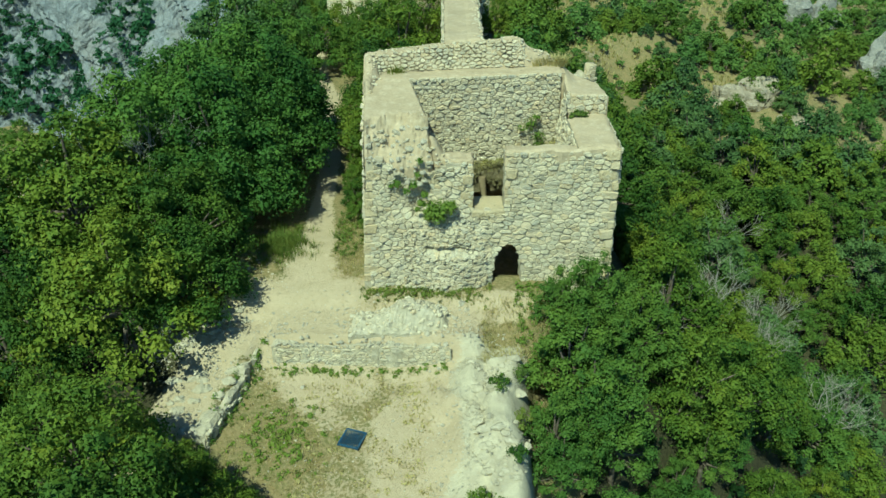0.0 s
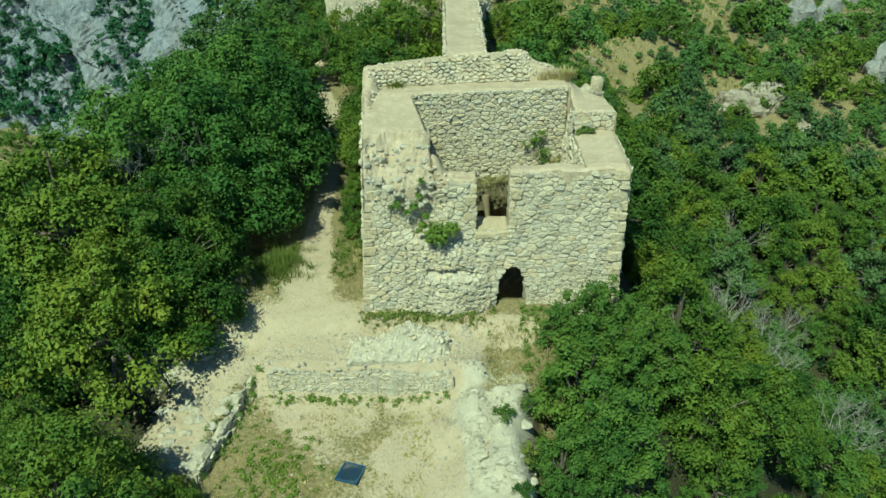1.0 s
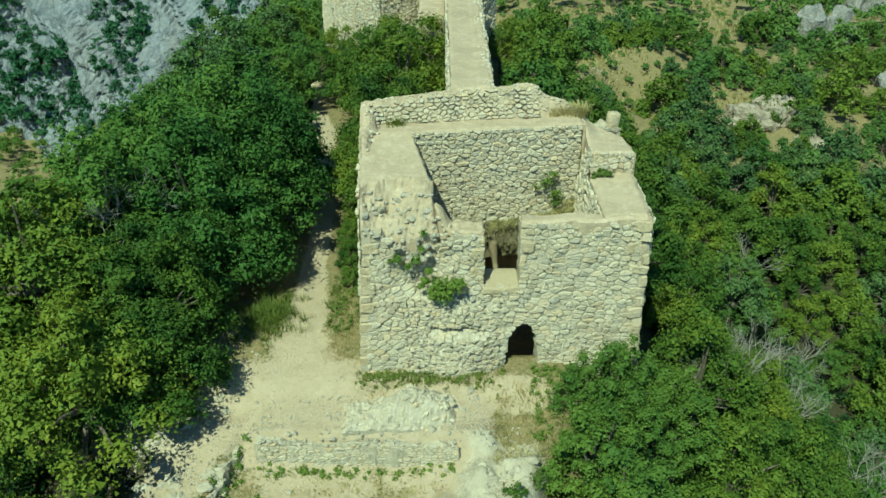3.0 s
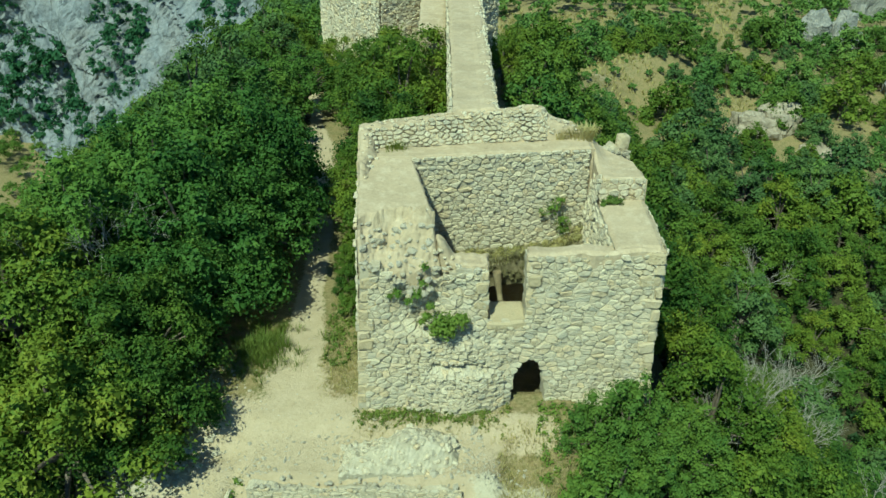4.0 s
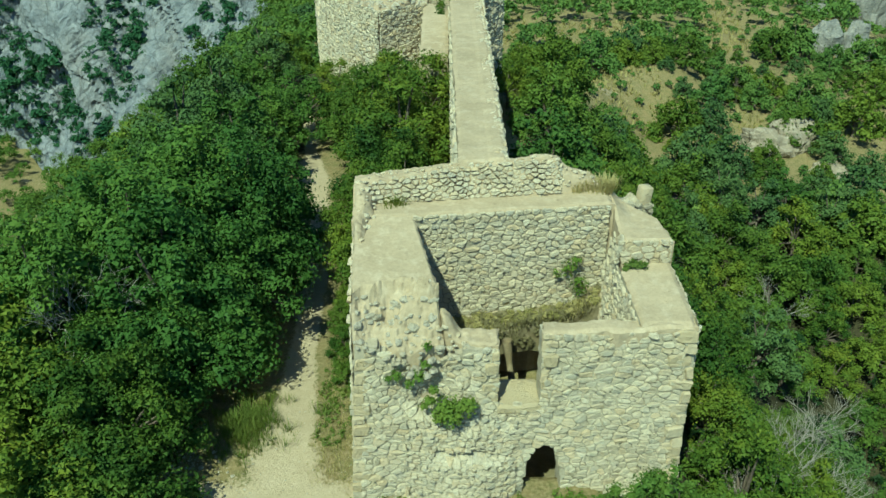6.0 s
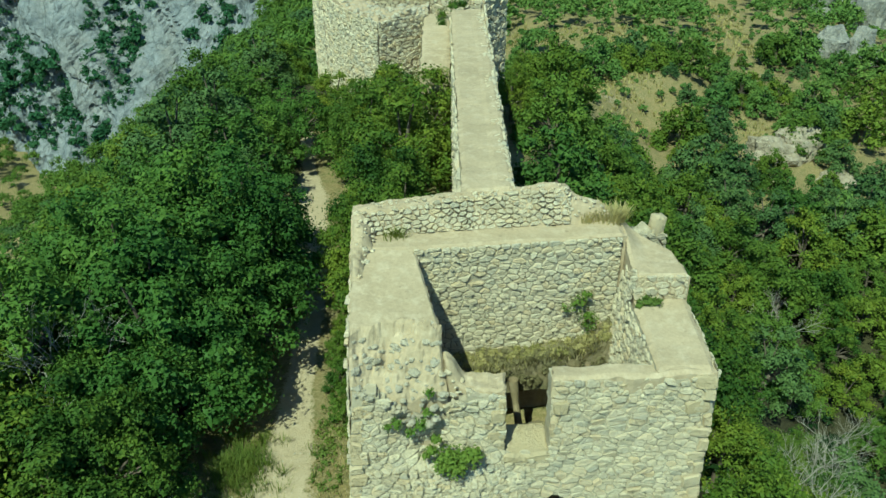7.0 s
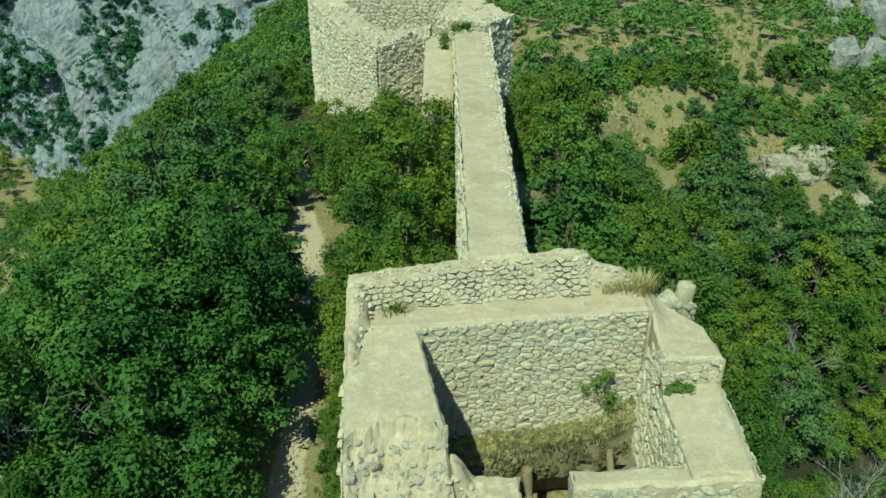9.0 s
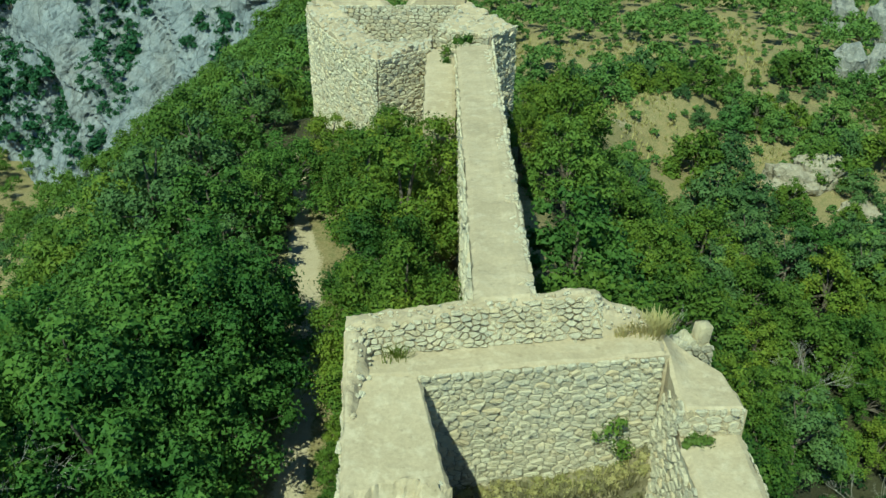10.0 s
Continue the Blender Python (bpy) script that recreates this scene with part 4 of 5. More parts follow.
front_cap = block("front_cap", [(2.04, 24.66), (5.8, 24.9), (5.8, 25.4), (2.04, 25.2)], lambda x, y: 4.38 + 0.03 * np.sin(4 * x) + 0 * y, 3.9, tower, M_CAP, 0.09, 0.03, 13)
front_cap_short = block("front_cap", [(-0.35, 24.84), (1.0, 24.57), (1.0, 25.3), (-0.5, 25.36)], lambda x, y: 4.06 + 0.06 * smooth(0.75, 1.0, x) + 0.6 * smooth(0.15, -0.4, x) * smooth(24.6, 25.1, y) + 0.07 * fbm(x, y, 0.4, 3, 15), 3.2, tower, M_CAP, 0.07, 0.035, 14)


def bedrock():
    """The bare crumbling core of the wall low in the middle, in uneven ledges."""
    us, vs2 = np.linspace(-1.5, 1.62, 90), np.linspace(-1.2, 2.35, 110)
    U, V = np.meshgrid(us, vs2)
    edge = smooth(-1.5, -0.8, U + 0.25 * vnoise(U, V, 0.4, 2)) * smooth(1.62, 1.1, U + 0.25 * vnoise(U, V, 0.4, 3)) * smooth(2.35, 1.9, V + 0.2 * vnoise(U, V, 0.5, 5))
    saw = (V * 1.25 + 0.5 * fbm(U, V, 0.9, 3, 7)) % 1.0
    out = edge * (-0.02 + 0.05 * (1 - saw) ** 2 + 0.08 * np.abs(fbm(U, V * 1.8, 0.35, 5, 9, 0.7))) - (1 - edge) * 0.05
    verts = []
    for u, v, o in zip(U.reshape(-1), V.reshape(-1), out.reshape(-1)):
        p, nrm = front(float(u), float(v))
        verts.append(p + nrm * float(o))
    n = np.arange(U.size).reshape(U.shape)
    f = np.stack([n[:-1, :-1], n[:-1, 1:], n[1:, 1:], n[1:, :-1]], -1).reshape(-1, 4)
    mesh_object("wall_core", verts, f.tolist(), M_ROCK, front_wall, "crumbling pale rubble core laid bare", shade=False)


bedrock()


def core_face(u, v):
    p, nrm = front(u, v)
    return p + nrm * 0.05, nrm


rc = np.random.default_rng(211)
lay(front_wall, [p for p in rubble_cells(np.random.default_rng(212), -1.35, 1.5, -0.5, 2.1, 0.20, 0.105, 0.5) if rc.random() < 0.62], core_face, 213, 0.004, 0.07, M_STONE, "core_stone", round_=0.3)


def quoins(wall, u_in, u_out, surface, v0, v1, seed, proud=0.07):
    """Large dressed corner blocks, long and short by turns."""
    r = np.random.default_rng(seed)
    v, k, out = v0, 0, []
    while v < v1 - 0.1:
        hgt = min(r.uniform(0.24, 0.44), v1 - v)
        reach = u_in + (u_out - u_in) * (r.uniform(-0.1, 0.25) if k % 2 else r.uniform(0.35, 0.6))
        a, b = sorted((reach, u_out))
        j = lambda: r.uniform(-0.03, 0.03)
        out.append([(a + j(), v + j()), (b, v + j()), (b, v + hgt + j()), (a + j(), v + hgt + j())])
        v += hgt
        k += 1
    lay(wall, out, surface, seed, 0.012, proud, M_QUOIN, "quoin", round_=0.13)


quoins(front_wall, -2.16, -2.74, front, -0.15, 3.95, 33)
quoins(front_wall, 5.22, 5.86, front, -2.4, 4.3, 34)
quoins(front_wall, 2.45, 2.02, front, SILL + 0.1, 4.34, 35, 0.075)
quoins(front_wall, 0.6, 1.02, front, SILL + 0.1, 3.95, 36, 0.075)


def left_top(x, y):
    z = 5.45 + 0.11 * (y - 27) + 0 * x
    cut = 25.3 + 0.2 * fbm(x, y, 0.7, 3, 78) + 0.14 * np.sin(x * 3.1) + 0.12 * vnoise(x, y * 0 + 1, 0.3, 6) + 0.25 * smooth(-1.4, -0.7, x)
    fall = np.maximum(cut - y, 0)
    drop = np.minimum(fall * 1.55 + 0.1 * smooth(0, 0.12, fall), 2.3)
    ledge = 0.16 * np.floor(drop / 0.16 + 0.6 * vnoise(x, y, 0.35, 79))
    return z - np.where(fall > 0, 0.5 * drop + 0.5 * ledge, 0.0) + np.where(fall > 0, 0.1 * fbm(x, y, 0.4, 3, 77), 0)


left_wall = block("left_wall", [(-2.53, 24.55), (-0.35, 24.7), (-1.19, 28.45), (-2.82, 28.5)], left_top, -3.0, tower, M_CAP, 0.07, 0.02, 1)


def right_top(x, y):
    z = 4.42 + 0.04 * (y - 25)
    return z + 0 * x


right_wall = block("right_wall", [(4.42, 24.95), (5.82, 24.98), (5.84, 27.95), (4.45, 27.8)], right_top, -6.0, tower, M_CAP, 0.13, 0.025, 2)


def shelf_top(x, y):
    return 5.22 + 0.42 * smooth(5.0, 4.2, x) * smooth(28.2, 29.4, y) + 0.02 * (y - 28)


right_shelf = block("right_shelf", [(4.45, 27.75), (5.84, 27.85), (5.72, 28.98), (4.4, 30.8)], shelf_top, -6.0, tower, M_CAP, 0.13, 0.025, 3)


def back_top(x, y):
    return 5.62 + 0.02 * np.sin(2 * x) + 0 * y


back_wall = block("back_wall", [(-2.86, 28.25), (4.44, 29.213), (4.36, 30.8), (-2.9, 30.3)], back_top, -3.5, tower, M_CAP, 0.13, 0.02, 4)


def parapet_top(x, y):
    z = table(x, (-2.9, 6.14), (-2.45, 6.16), (-2.2, 6.24), (0, 6.42), (1.5, 6.54), (2.6, 6.62), (2.95, 6.5), (3.15, 6.2), (3.9, 6.0), (4.25, 5.75))
    foot = 29.33 + 0.13 * (x + 1.2)
    return np.minimum(z, 5.6 + (y - foot) * 2.6) + 0.06 * fbm(x, y, 0.3, 3, 91)


parapet = block("parapet", [(-2.88, 29.12), (4.3, 29.95), (4.3, 30.75), (-2.9, 30.05)], parapet_top, 5.2, tower, M_CAP, 0.1, 0.03, 5)


def corner_top(x, y):
    return table(y, (27.0, 5.5), (27.3, 5.62), (28.3, 5.9), (29.2, 6.14)) - 1.2 * np.maximum(x + 2.55, 0) + 0.07 * fbm(x, y, 0.3, 3, 95)


corner_parapet = block("corner_parapet", [(-2.70, 27.1), (-2.42, 27.1), (-2.25, 29.4), (-2.87, 29.4)], corner_top, 5.2, tower, M_CAP, 0.08, 0.03, 6)

# faces of the inner court and the sides
lay(back_wall, rubble_cells(np.random.default_rng(41), 0.0, 5.6, 0.0, 3.6, 0.27, 0.15, 0.32),
    plane_face((-1.22, 28.42, 2.02), (0.9915, 0.131, 0), (0, 0, 1), 0.015, 3), 42, joint=0.010, proud=0.055, first=lambda p: centre(p)[0])
pointing(back_wall, plane_face((-1.22, 28.42, 2.02), (0.9915, 0.131, 0), (0, 0, 1), 0.015, 3), 0.0, 5.6, 0.0, 3.54, 0.0)
inner = plane_face((4.16, 29.15, 2.1), (0.0, -1, 0), (0.11, 0, 1), 0.03, 5)
lay(right_wall, [p for p in rubble_cells(np.random.default_rng(43), 0.0, 4.1, 0.0, 3.2, 0.25, 0.16) if centre(p)[1] < (3.1 if centre(p)[0] < 1.35 else 2.3)], inner, 44, proud=0.05)
mesh_object("inner_face", [inner(u, v)[0] + Vector((0.004, 0, 0)) for v in (-2, 2.34, 3.1) for u in (-0.1, 1.35, 4.15)] , [(0, 1, 4, 3), (1, 2, 5, 4), (3, 4, 7, 6)], M_MORTAR, right_wall)
lay(right_shelf, rubble_cells(np.random.default_rng(45), 0.0, 1.5, 0.0, 0.72, 0.3, 0.19), plane_face((4.32, 27.74, 4.5), (0.998, 0.06, 0), (0, 0.05, 1), 0.02, 5), 46, proud=0.05)
lay(left_wall, rubble_cells(np.random.default_rng(47), 0.0, 3.0, 0.0, 3.2, 0.34, 0.21), plane_face((-0.72, 25.45, 2.1), (-0.147, 0.989, 0), (0, 0, 1), 0.02, 2), 48, proud=0.05)
lay(left_wall, [p for p in rubble_cells(np.random.default_rng(49), 0.0, 6.0, 0.0, 5.5, 0.32, 0.18) if max(q[1] for q in p) - 0.2 < left_top(np.array([-2.5]), np.array([30.3 - max(q[0] for q in p)])).item() - 0.08], plane_face((-2.95, 30.3, -0.2), (0.057, -0.998, 0), (0.01, 0, 1), 0.02, 2), 50, proud=0.05, limit=200)
lay(right_wall, rubble_cells(np.random.default_rng(51), 0.0, 5.1, 0.0, 6.4, 0.36, 0.22), plane_face((5.85, 24.95, -2.0), (0.0, 1.0, 0), (0, 0, 1), 0.02, 2), 52, proud=0.05, limit=40)


def parapet_face(u, v):
    p = Vector((-2.5 + u * 0.992, 29.14 + 0.13 * u + 0.38 * v, 5.62 + v))
    return p + Vector((0, -1, 0.4)) * (0.03 * math.sin(5 * u + 4 * v)), Vector((0.12, -0.9, 0.42)).normalized()


cells = [p for p in rubble_cells(np.random.default_rng(53), 0.0, 5.6, 0.0, 1.3, 0.23, 0.12, 0.42)
         if centre(p)[1] < float(table(centre(p)[0], (0, 0.5), (0.4, 0.58), (2.5, 0.78), (5.2, 0.96), (5.5, 0.8), (5.6, 0.5))) + 0.03]
lay(parapet, cells, parapet_face, 54, 0.007, 0.055, first=lambda p: centre(p)[0])


def heap_on(parent, places, seed, size, top, material, name="stone"):
    """Loose rounded stones half sunk in a broken mass."""
    r = np.random.default_rng(seed)
    for x, y in places:
        z = float(np.asarray(top(np.array([x]), np.array([y])))[0])
        bm = bmesh.new()
        bmesh.ops.create_icosphere(bm, subdivisions=1, radius=1.0)
        sx, sy, sz = size * r.uniform(0.7, 1.5), size * r.uniform(0.7, 1.3), size * r.uniform(0.45, 0.85)
        grow = r.choice([0.6, 0.8, 1.0, 1.35])
        sx, sy, sz = sx * grow, sy * grow, sz * grow
        rot = Euler((r.uniform(-.5, .5), r.uniform(-.5, .5), r.uniform(0, 6.3))).to_matrix()
        for v in bm.verts:
            k = 1 + r.uniform(-0.18, 0.18)
            v.co = rot @ Vector((v.co.x * sx * k, v.co.y * sy * k, v.co.z * sz * k))
        ob = part(name, bm, material, parent, shade=False)
        ob.location = (x, y, z + sz * 0.25)


def grid_places(seed, x0, x1, y0, y1, gap, keep=lambda x, y: True):
    r = np.random.default_rng(seed)
    out = []
    for x in np.arange(x0, x1, gap):
        for y in np.arange(y0, y1, gap):
            a, b = x + r.uniform(-.45, .45) * gap, y + r.uniform(-.45, .45) * gap
            if keep(a, b):
                out.append((float(a), float(b)))
    return out




def front_low(x):
    return np.array([front_top(float(x[0])) - 0.02])


heap_on(left_wall, grid_places(69, -2.42, -0.6, 24.32, 24.62, 0.2), 70, 0.10, lambda x, y: front_low(x), M_PALE)
heap_on(front_cap_short, grid_places(73, -0.45, 0.1, 24.62, 25.15, 0.18), 74, 0.075, lambda x, y: 3.98 + 0.55 * smooth(0.15, -0.4, x) * smooth(24.6, 25.1, y), M_STONE)
heap_on(left_wall, grid_places(67, -2.44, -0.5, 24.45, 25.4, 0.16), 68, 0.095, lambda x, y: left_top(x, y) - 0.035, M_PALE)
heap_on(corner_parapet, grid_places(63, -2.66, -2.25, 27.3, 29.4, 0.19, lambda x, y: x > -2.62 - 0.05 * (y - 27.3)), 64, 0.07, corner_top, M_STONE)
heap_on(parapet, grid_places(65, -2.6, 4.1, 29.72, 30.6, 0.19, lambda x, y: y < 29.9 + 0.08 * (x + 2.9) and x > -2.5), 66, 0.06, parapet_top, M_STONE)

# the upper floor, half fallen in, and the sill of the broken window


def floor_top(x, y):
    return 2.25 + 0.08 * (x - 1) + 0.45 * smooth(3.4, 4.3, x) * smooth(27.6, 28.9, y) + 0.09 * fbm(x, y, 0.8, 3, 101)


def soil_material():
    return earth("scrubby_floor_soil", (0.270, 0.225, 0.128), (0.195, 0.180, 0.098), (0.330, 0.285, 0.180), 1.4, 18.0, 0.05)


M_SOIL = soil_material()
upper_floor = block("upper_floor", [(-1.0, 27.1), (4.45, 28.45), (4.45, 29.3), (-1.2, 28.6)], floor_top, 1.5, tower, M_SOIL, 0.12, 0.06, 7, "collapsed upper floor under dry weeds")
lower_floor = block("lower_floor", [(-1.2, 24.9), (4.4, 25.3), (4.4, 29.2), (-1.2, 28.6)], lambda x, y: -1.15 + 0.15 * fbm(x, y, 0.8, 3, 5), -3.0, tower, M_SOIL, 0.2, 0.05, 8)
vault = block("vault", [(-1.2, 25.0), (4.4, 25.35), (4.4, 26.75), (-1.2, 26.4)], lambda x, y: 1.5 + 0.08 * fbm(x, y, 0.5, 3, 6), 1.25, tower, M_SOIL, 0.12, 0.05, 10, "broken vault under the upper floor")
sill = block("window_sill", [(0.96, 24.36), (2.08, 24.42), (2.04, 25.75), (1.0, 25.6)], lambda x, y: 2.36 + 0.1 * smooth(24.5, 25.2, y) - 0.5 * smooth(25.3, 25.8, y) + 0 * x, 2.14, tower, M_QUOIN, 0.08, 0.015, 9, "worn tan stone sill")
vs, fs = [], []
tube(vs, fs, (1.72, 27.05, 0.2), (1.52, 27.3, 1.5), 0.12, 0.09, 8)
tube(vs, fs, (1.52, 27.3, 1.5), (1.42, 27.35, 2.25), 0.09, 0.15, 8)
mesh_object("post", vs, fs, M_WOOD, tower, "leaning weathered timber post under the floor")
vs, fs = [], []
tube(vs, fs, (3.62, 27.3, 1.0), (3.45, 27.75, 2.5), 0.1, 0.09, 8)
mesh_object("post", vs, fs, M_WOOD, tower, "leaning weathered timber post under the floor")

# the stub of masonry with a block on top, on the back corner of the shelf
stub = block("stub", [(4.84, 30.32), (5.86, 30.3), (5.86, 30.85), (4.9, 30.85)], lambda x, y: 5.0 + 0.16 * np.exp(-((x - 5.25) / 0.25) ** 2) + 0.07 * np.sin(17 * x + 9 * y), -3.0, tower, M_ROCK, 0.07, 0.05, 15, "stub of pale mortared rubble")
lay(stub, rubble_cells(np.random.default_rng(71), 0.0, 1.0, 0.0, 1.15, 0.19, 0.14, 0.45), plane_face((4.85, 30.29, 3.95), (1.0, -0.01, 0), (0, 0.03, 1), 0.04, 1), 72, 0.008, 0.08, M_PALE)
heap_on(stub, grid_places(75, 4.92, 5.5, 30.36, 30.8, 0.18), 76, 0.09, lambda x, y: 5.0 + 0 * x, M_PALE)
bm = bmesh.new()
bmesh.ops.create_cube(bm, size=1.0)
bmesh.ops.bevel(bm, geom=bm.edges[:], offset=0.06, segments=1, affect="EDGES")
bmesh.ops.transform(bm, matrix=Matrix.Translation((5.6, 30.55, 5.22)) @ Euler((0.05, 0.08, 0.3)).to_matrix().to_4x4() @ Matrix.Diagonal((0.36, 0.32, 0.66, 1)), verts=bm.verts)
part("block", bm, M_QUOIN, stub, "tan dressed block perched on the stub")

# ---- the curtain wall with its walk ----
curtain = empty("curtain_wall", (0, 0, 0), "long straight curtain wall with a level walk on top", "wall")


def walk_top(x, y):
    z = 6.55 - 0.026 * (y - 30)
    return z + 0.03 * smooth(0.98, 1.06, x - 0.006 * (y - 30)) + 0.02 * fbm(x, y, 2.5, 3, 8)


walkway = block("walkway", [(0.06, 30.0), (1.5, 30.1), (1.7, 54.3), (-0.02, 54.3)], walk_top, -3.0, curtain, M_CAP, 0.16, 0.03, 11)
lay(walkway, rubble_cells(np.random.default_rng(81), 0.0, 24.0, 0.0, 5.6, 0.5, 0.3), plane_face((1.53, 30.3, 0.6), (0.0075, 1, 0), (0, 0, 1), 0.02, 2), 82, proud=0.05, limit=120)
lay(walkway, [p for p in rubble_cells(np.random.default_rng(83), 0.0, 24.0, 0.0, 6.2, 0.5, 0.3) if max(q[1] for q in p) < 5.5 + 0.026 * centre(p)[0]], plane_face((-0.03, 54.3, 0.3), (0.0033, -1, 0), (0, 0, 1), 0.02, 2), 84, proud=0.05, limit=120)


def strip_face(u, v):
    return Vector((1.08 + v + 0.0075 * u, 30.3 + u, walk_top(np.array([1.4 + .0075 * u]), np.array([30.3 + u])).item() - 0.035)), Vector((0, 0, 1))


lay(walkway, rubble_cells(np.random.default_rng(85), 0.0, 23.8, 0.0, 0.44, 0.32, 0.22), strip_face, 86, proud=0.02, limit=150)
side_wall = block("side_wall", [(-1.5, 46.8), (-0.12, 46.8), (-0.05, 55.5), (-1.5, 55.6)], lambda x, y: 4.75 + 0.06 * (y - 44), -3.0, curtain, M_CAP, 0.18, 0.03, 12)

# ---- the far tower ----
far_tower = empty("far_tower", (0, 0, 0), "ruined round-fronted far tower of grey limestone rubble, open to the sky", "tower")
OUT = [(-3.9, 53.0), (-5.1, 54.6), (-6.2, 56.6), (-7.3, 59.0), (-8.2, 61.4), (-8.8, 63.9)]
INN = [(-3.3, 55.4), (-4.1, 56.6), (-4.9, 58.2), (-5.7, 60.0), (-6.3, 61.6), (-6.7, 63.4)]


def strew(wall, corners, top, seed, gap=0.34, size=0.13):
    """Rough stones bedded in a broken wall top."""
    r = np.random.default_rng(seed)
    a, b, c, d = (np.array(p, float) for p in corners)
    nu, nv = max(1, int(np.linalg.norm(b - a) / gap)), max(1, int(np.linalg.norm(d - a) / gap))
    places = []
    for i in range(nu):
        for j in range(nv):
            s_, t_ = (i + r.uniform(0.1, 0.9)) / nu, (j + r.uniform(0.1, 0.9)) / nv
            p = (a * (1 - s_) + b * s_) * (1 - t_) + (d * (1 - s_) + c * s_) * t_
            places.append((float(p[0]), float(p[1])))
    heap_on(wall, places, seed, size, lambda x, y: top(x, y) - 0.05, M_PALE)


def ring_wall(k, top, seed):
    (a, b), (d, c) = (OUT[k], OUT[k + 1]), (INN[k], INN[k + 1])
    ob = block("wall", [a, d, c, b], top, -2.0, far_tower, M_CAP, 0.25, 0.07, seed)
    strew(ob, [a, d, c, b], top, seed + 3)
    ln = math.dist(a, b)
    al = (Vector((*a, 0)) - Vector((*b, 0))).normalized()
    lay(ob, rubble_cells(np.random.default_rng(seed), 0.0, ln + 0.1, 0.0, 6.6, 0.36, 0.2), plane_face((b[0] - 0.03, b[1] - 0.02, -1.0), al, (0, 0, 1), 0.02, seed), seed + 1, proud=0.05, limit=60,
        first=lambda p: -centre(p)[1])
    return ob


far_top = lambda x, y: 5.62 + 0.02 * (y - 53) + 0.14 * fbm(x, y, 0.6, 3, 7)
for k in range(5):
    ring_wall(k, far_top, 400 + 7 * k)
w = block("wall", [(-3.9, 53.0), (-1.35, 55.15), (-1.2, 57.2), (-3.3, 55.4)], far_top, -2.0, far_tower, M_CAP, 0.22, 0.07, 440)
strew(w, [(-3.9, 53.0), (-1.35, 55.15), (-1.2, 57.2), (-3.3, 55.4)], far_top, 443)
lay(w, [p for p in rubble_cells(np.random.default_rng(441), 0.0, 3.36, 0.0, 6.4, 0.34, 0.19) if not (1.0 < centre(p)[0] < 1.4 and 2.6 < centre(p)[1] < 3.0)],
    plane_face((-3.84, 52.93, -0.8), (0.764, 0.645, 0), (0, 0, 1), 0.03, 3), 442, proud=0.055, limit=200, first=lambda p: -centre(p)[1])
w = block("wall", [(-0.9, 57.3), (1.75, 55.8), (3.15, 57.9), (0.6, 64.0)], lambda x, y: 6.05 + 0.1 * fbm(x, y, 0.6, 3, 17), -3.0, far_tower, M_CAP, 0.25, 0.07, 450)
strew(w, [(-0.9, 57.3), (1.75, 55.8), (3.15, 57.9), (0.6, 64.0)], lambda x, y: 6.05 + 0 * x, 455, 0.42)
lay(w, rubble_cells(np.random.default_rng(451), 0.0, 2.5, 0.0, 8.4, 0.36, 0.22), plane_face((1.83, 55.75, -2.3), (0.554, 0.832, 0), (0, 0, 1), 0.03, 3), 452, proud=0.055, limit=160, first=lambda p: -centre(p)[1])
lay(w, rubble_cells(np.random.default_rng(453), 0.0, 3.0, 0.0, 5.4, 0.4, 0.27), plane_face((-0.9, 57.3, 0.7), (0.87, -0.493, 0), (0, 0, 1), 0.03, 3), 454, proud=0.08, limit=160, first=lambda p: -centre(p)[1])
w = block("wall", [(-6.9, 62.4), (0.6, 62.6), (0.8, 64.6), (-8.7, 64.6)], lambda x, y: 6.0 + 0.5 * smooth(-3.6, -2.6, x) - 0.9 * np.exp(-((x + 3.2) / 0.6) ** 2) + 0.1 * fbm(x, y, 0.6, 3, 19), -2.0, far_tower, M_CAP, 0.25, 0.07, 460)
lay(w, rubble_cells(np.random.default_rng(461), 0.0, 7.3, 0.0, 2.9, 0.34, 0.2), plane_face((-6.7, 62.38, 3.2), (1, 0.02, 0), (0, 0, 1), 0.03, 3), 462, proud=0.055, limit=160)
# ---- the court below the tower: terrace wall, rubble, side wall, drain ----
terrace_wall = empty("terrace_wall", (0, 0, 0), "low drystone terrace wall across the dry court", "wall")
tw = block("wall_core", [(-5.55, 21.62), (0.25, 21.52), (0.12, 21.84), (-5.5, 21.94)], lambda x, y: -1.14 + 0.05 * np.sin(2 * x) + 0.1 * fbm(x, y, 0.5, 4, 31) - 0.2 * smooth(-0.3, 0.25, x), -3.0, terrace_wall, M_ROCK, 0.07, 0.05, 21)
lay(tw, rubble_cells(np.random.default_rng(91), 0.0, 5.75, 0.0, 0.95, 0.24, 0.12), plane_face((-5.5, 21.585, -2.05), (1, -0.017, 0), (0, 0.04, 1), 0.02, 2), 92, joint=0.006, proud=0.035)
pointing(tw, plane_face((-5.5, 21.585, -2.05), (1, -0.017, 0), (0, 0.04, 1), 0.02, 2), 0.0, 5.75, 0.0, 0.92)
heap_on(tw, grid_places(97, -5.4, 0.25, 21.6, 21.9, 0.15, lambda x, y: math.sin(x * 5.1) + math.sin(x * 2.3) > -0.9), 98, 0.07, lambda x, y: -1.14 + 0.05 * np.sin(2 * x), M_PALE)

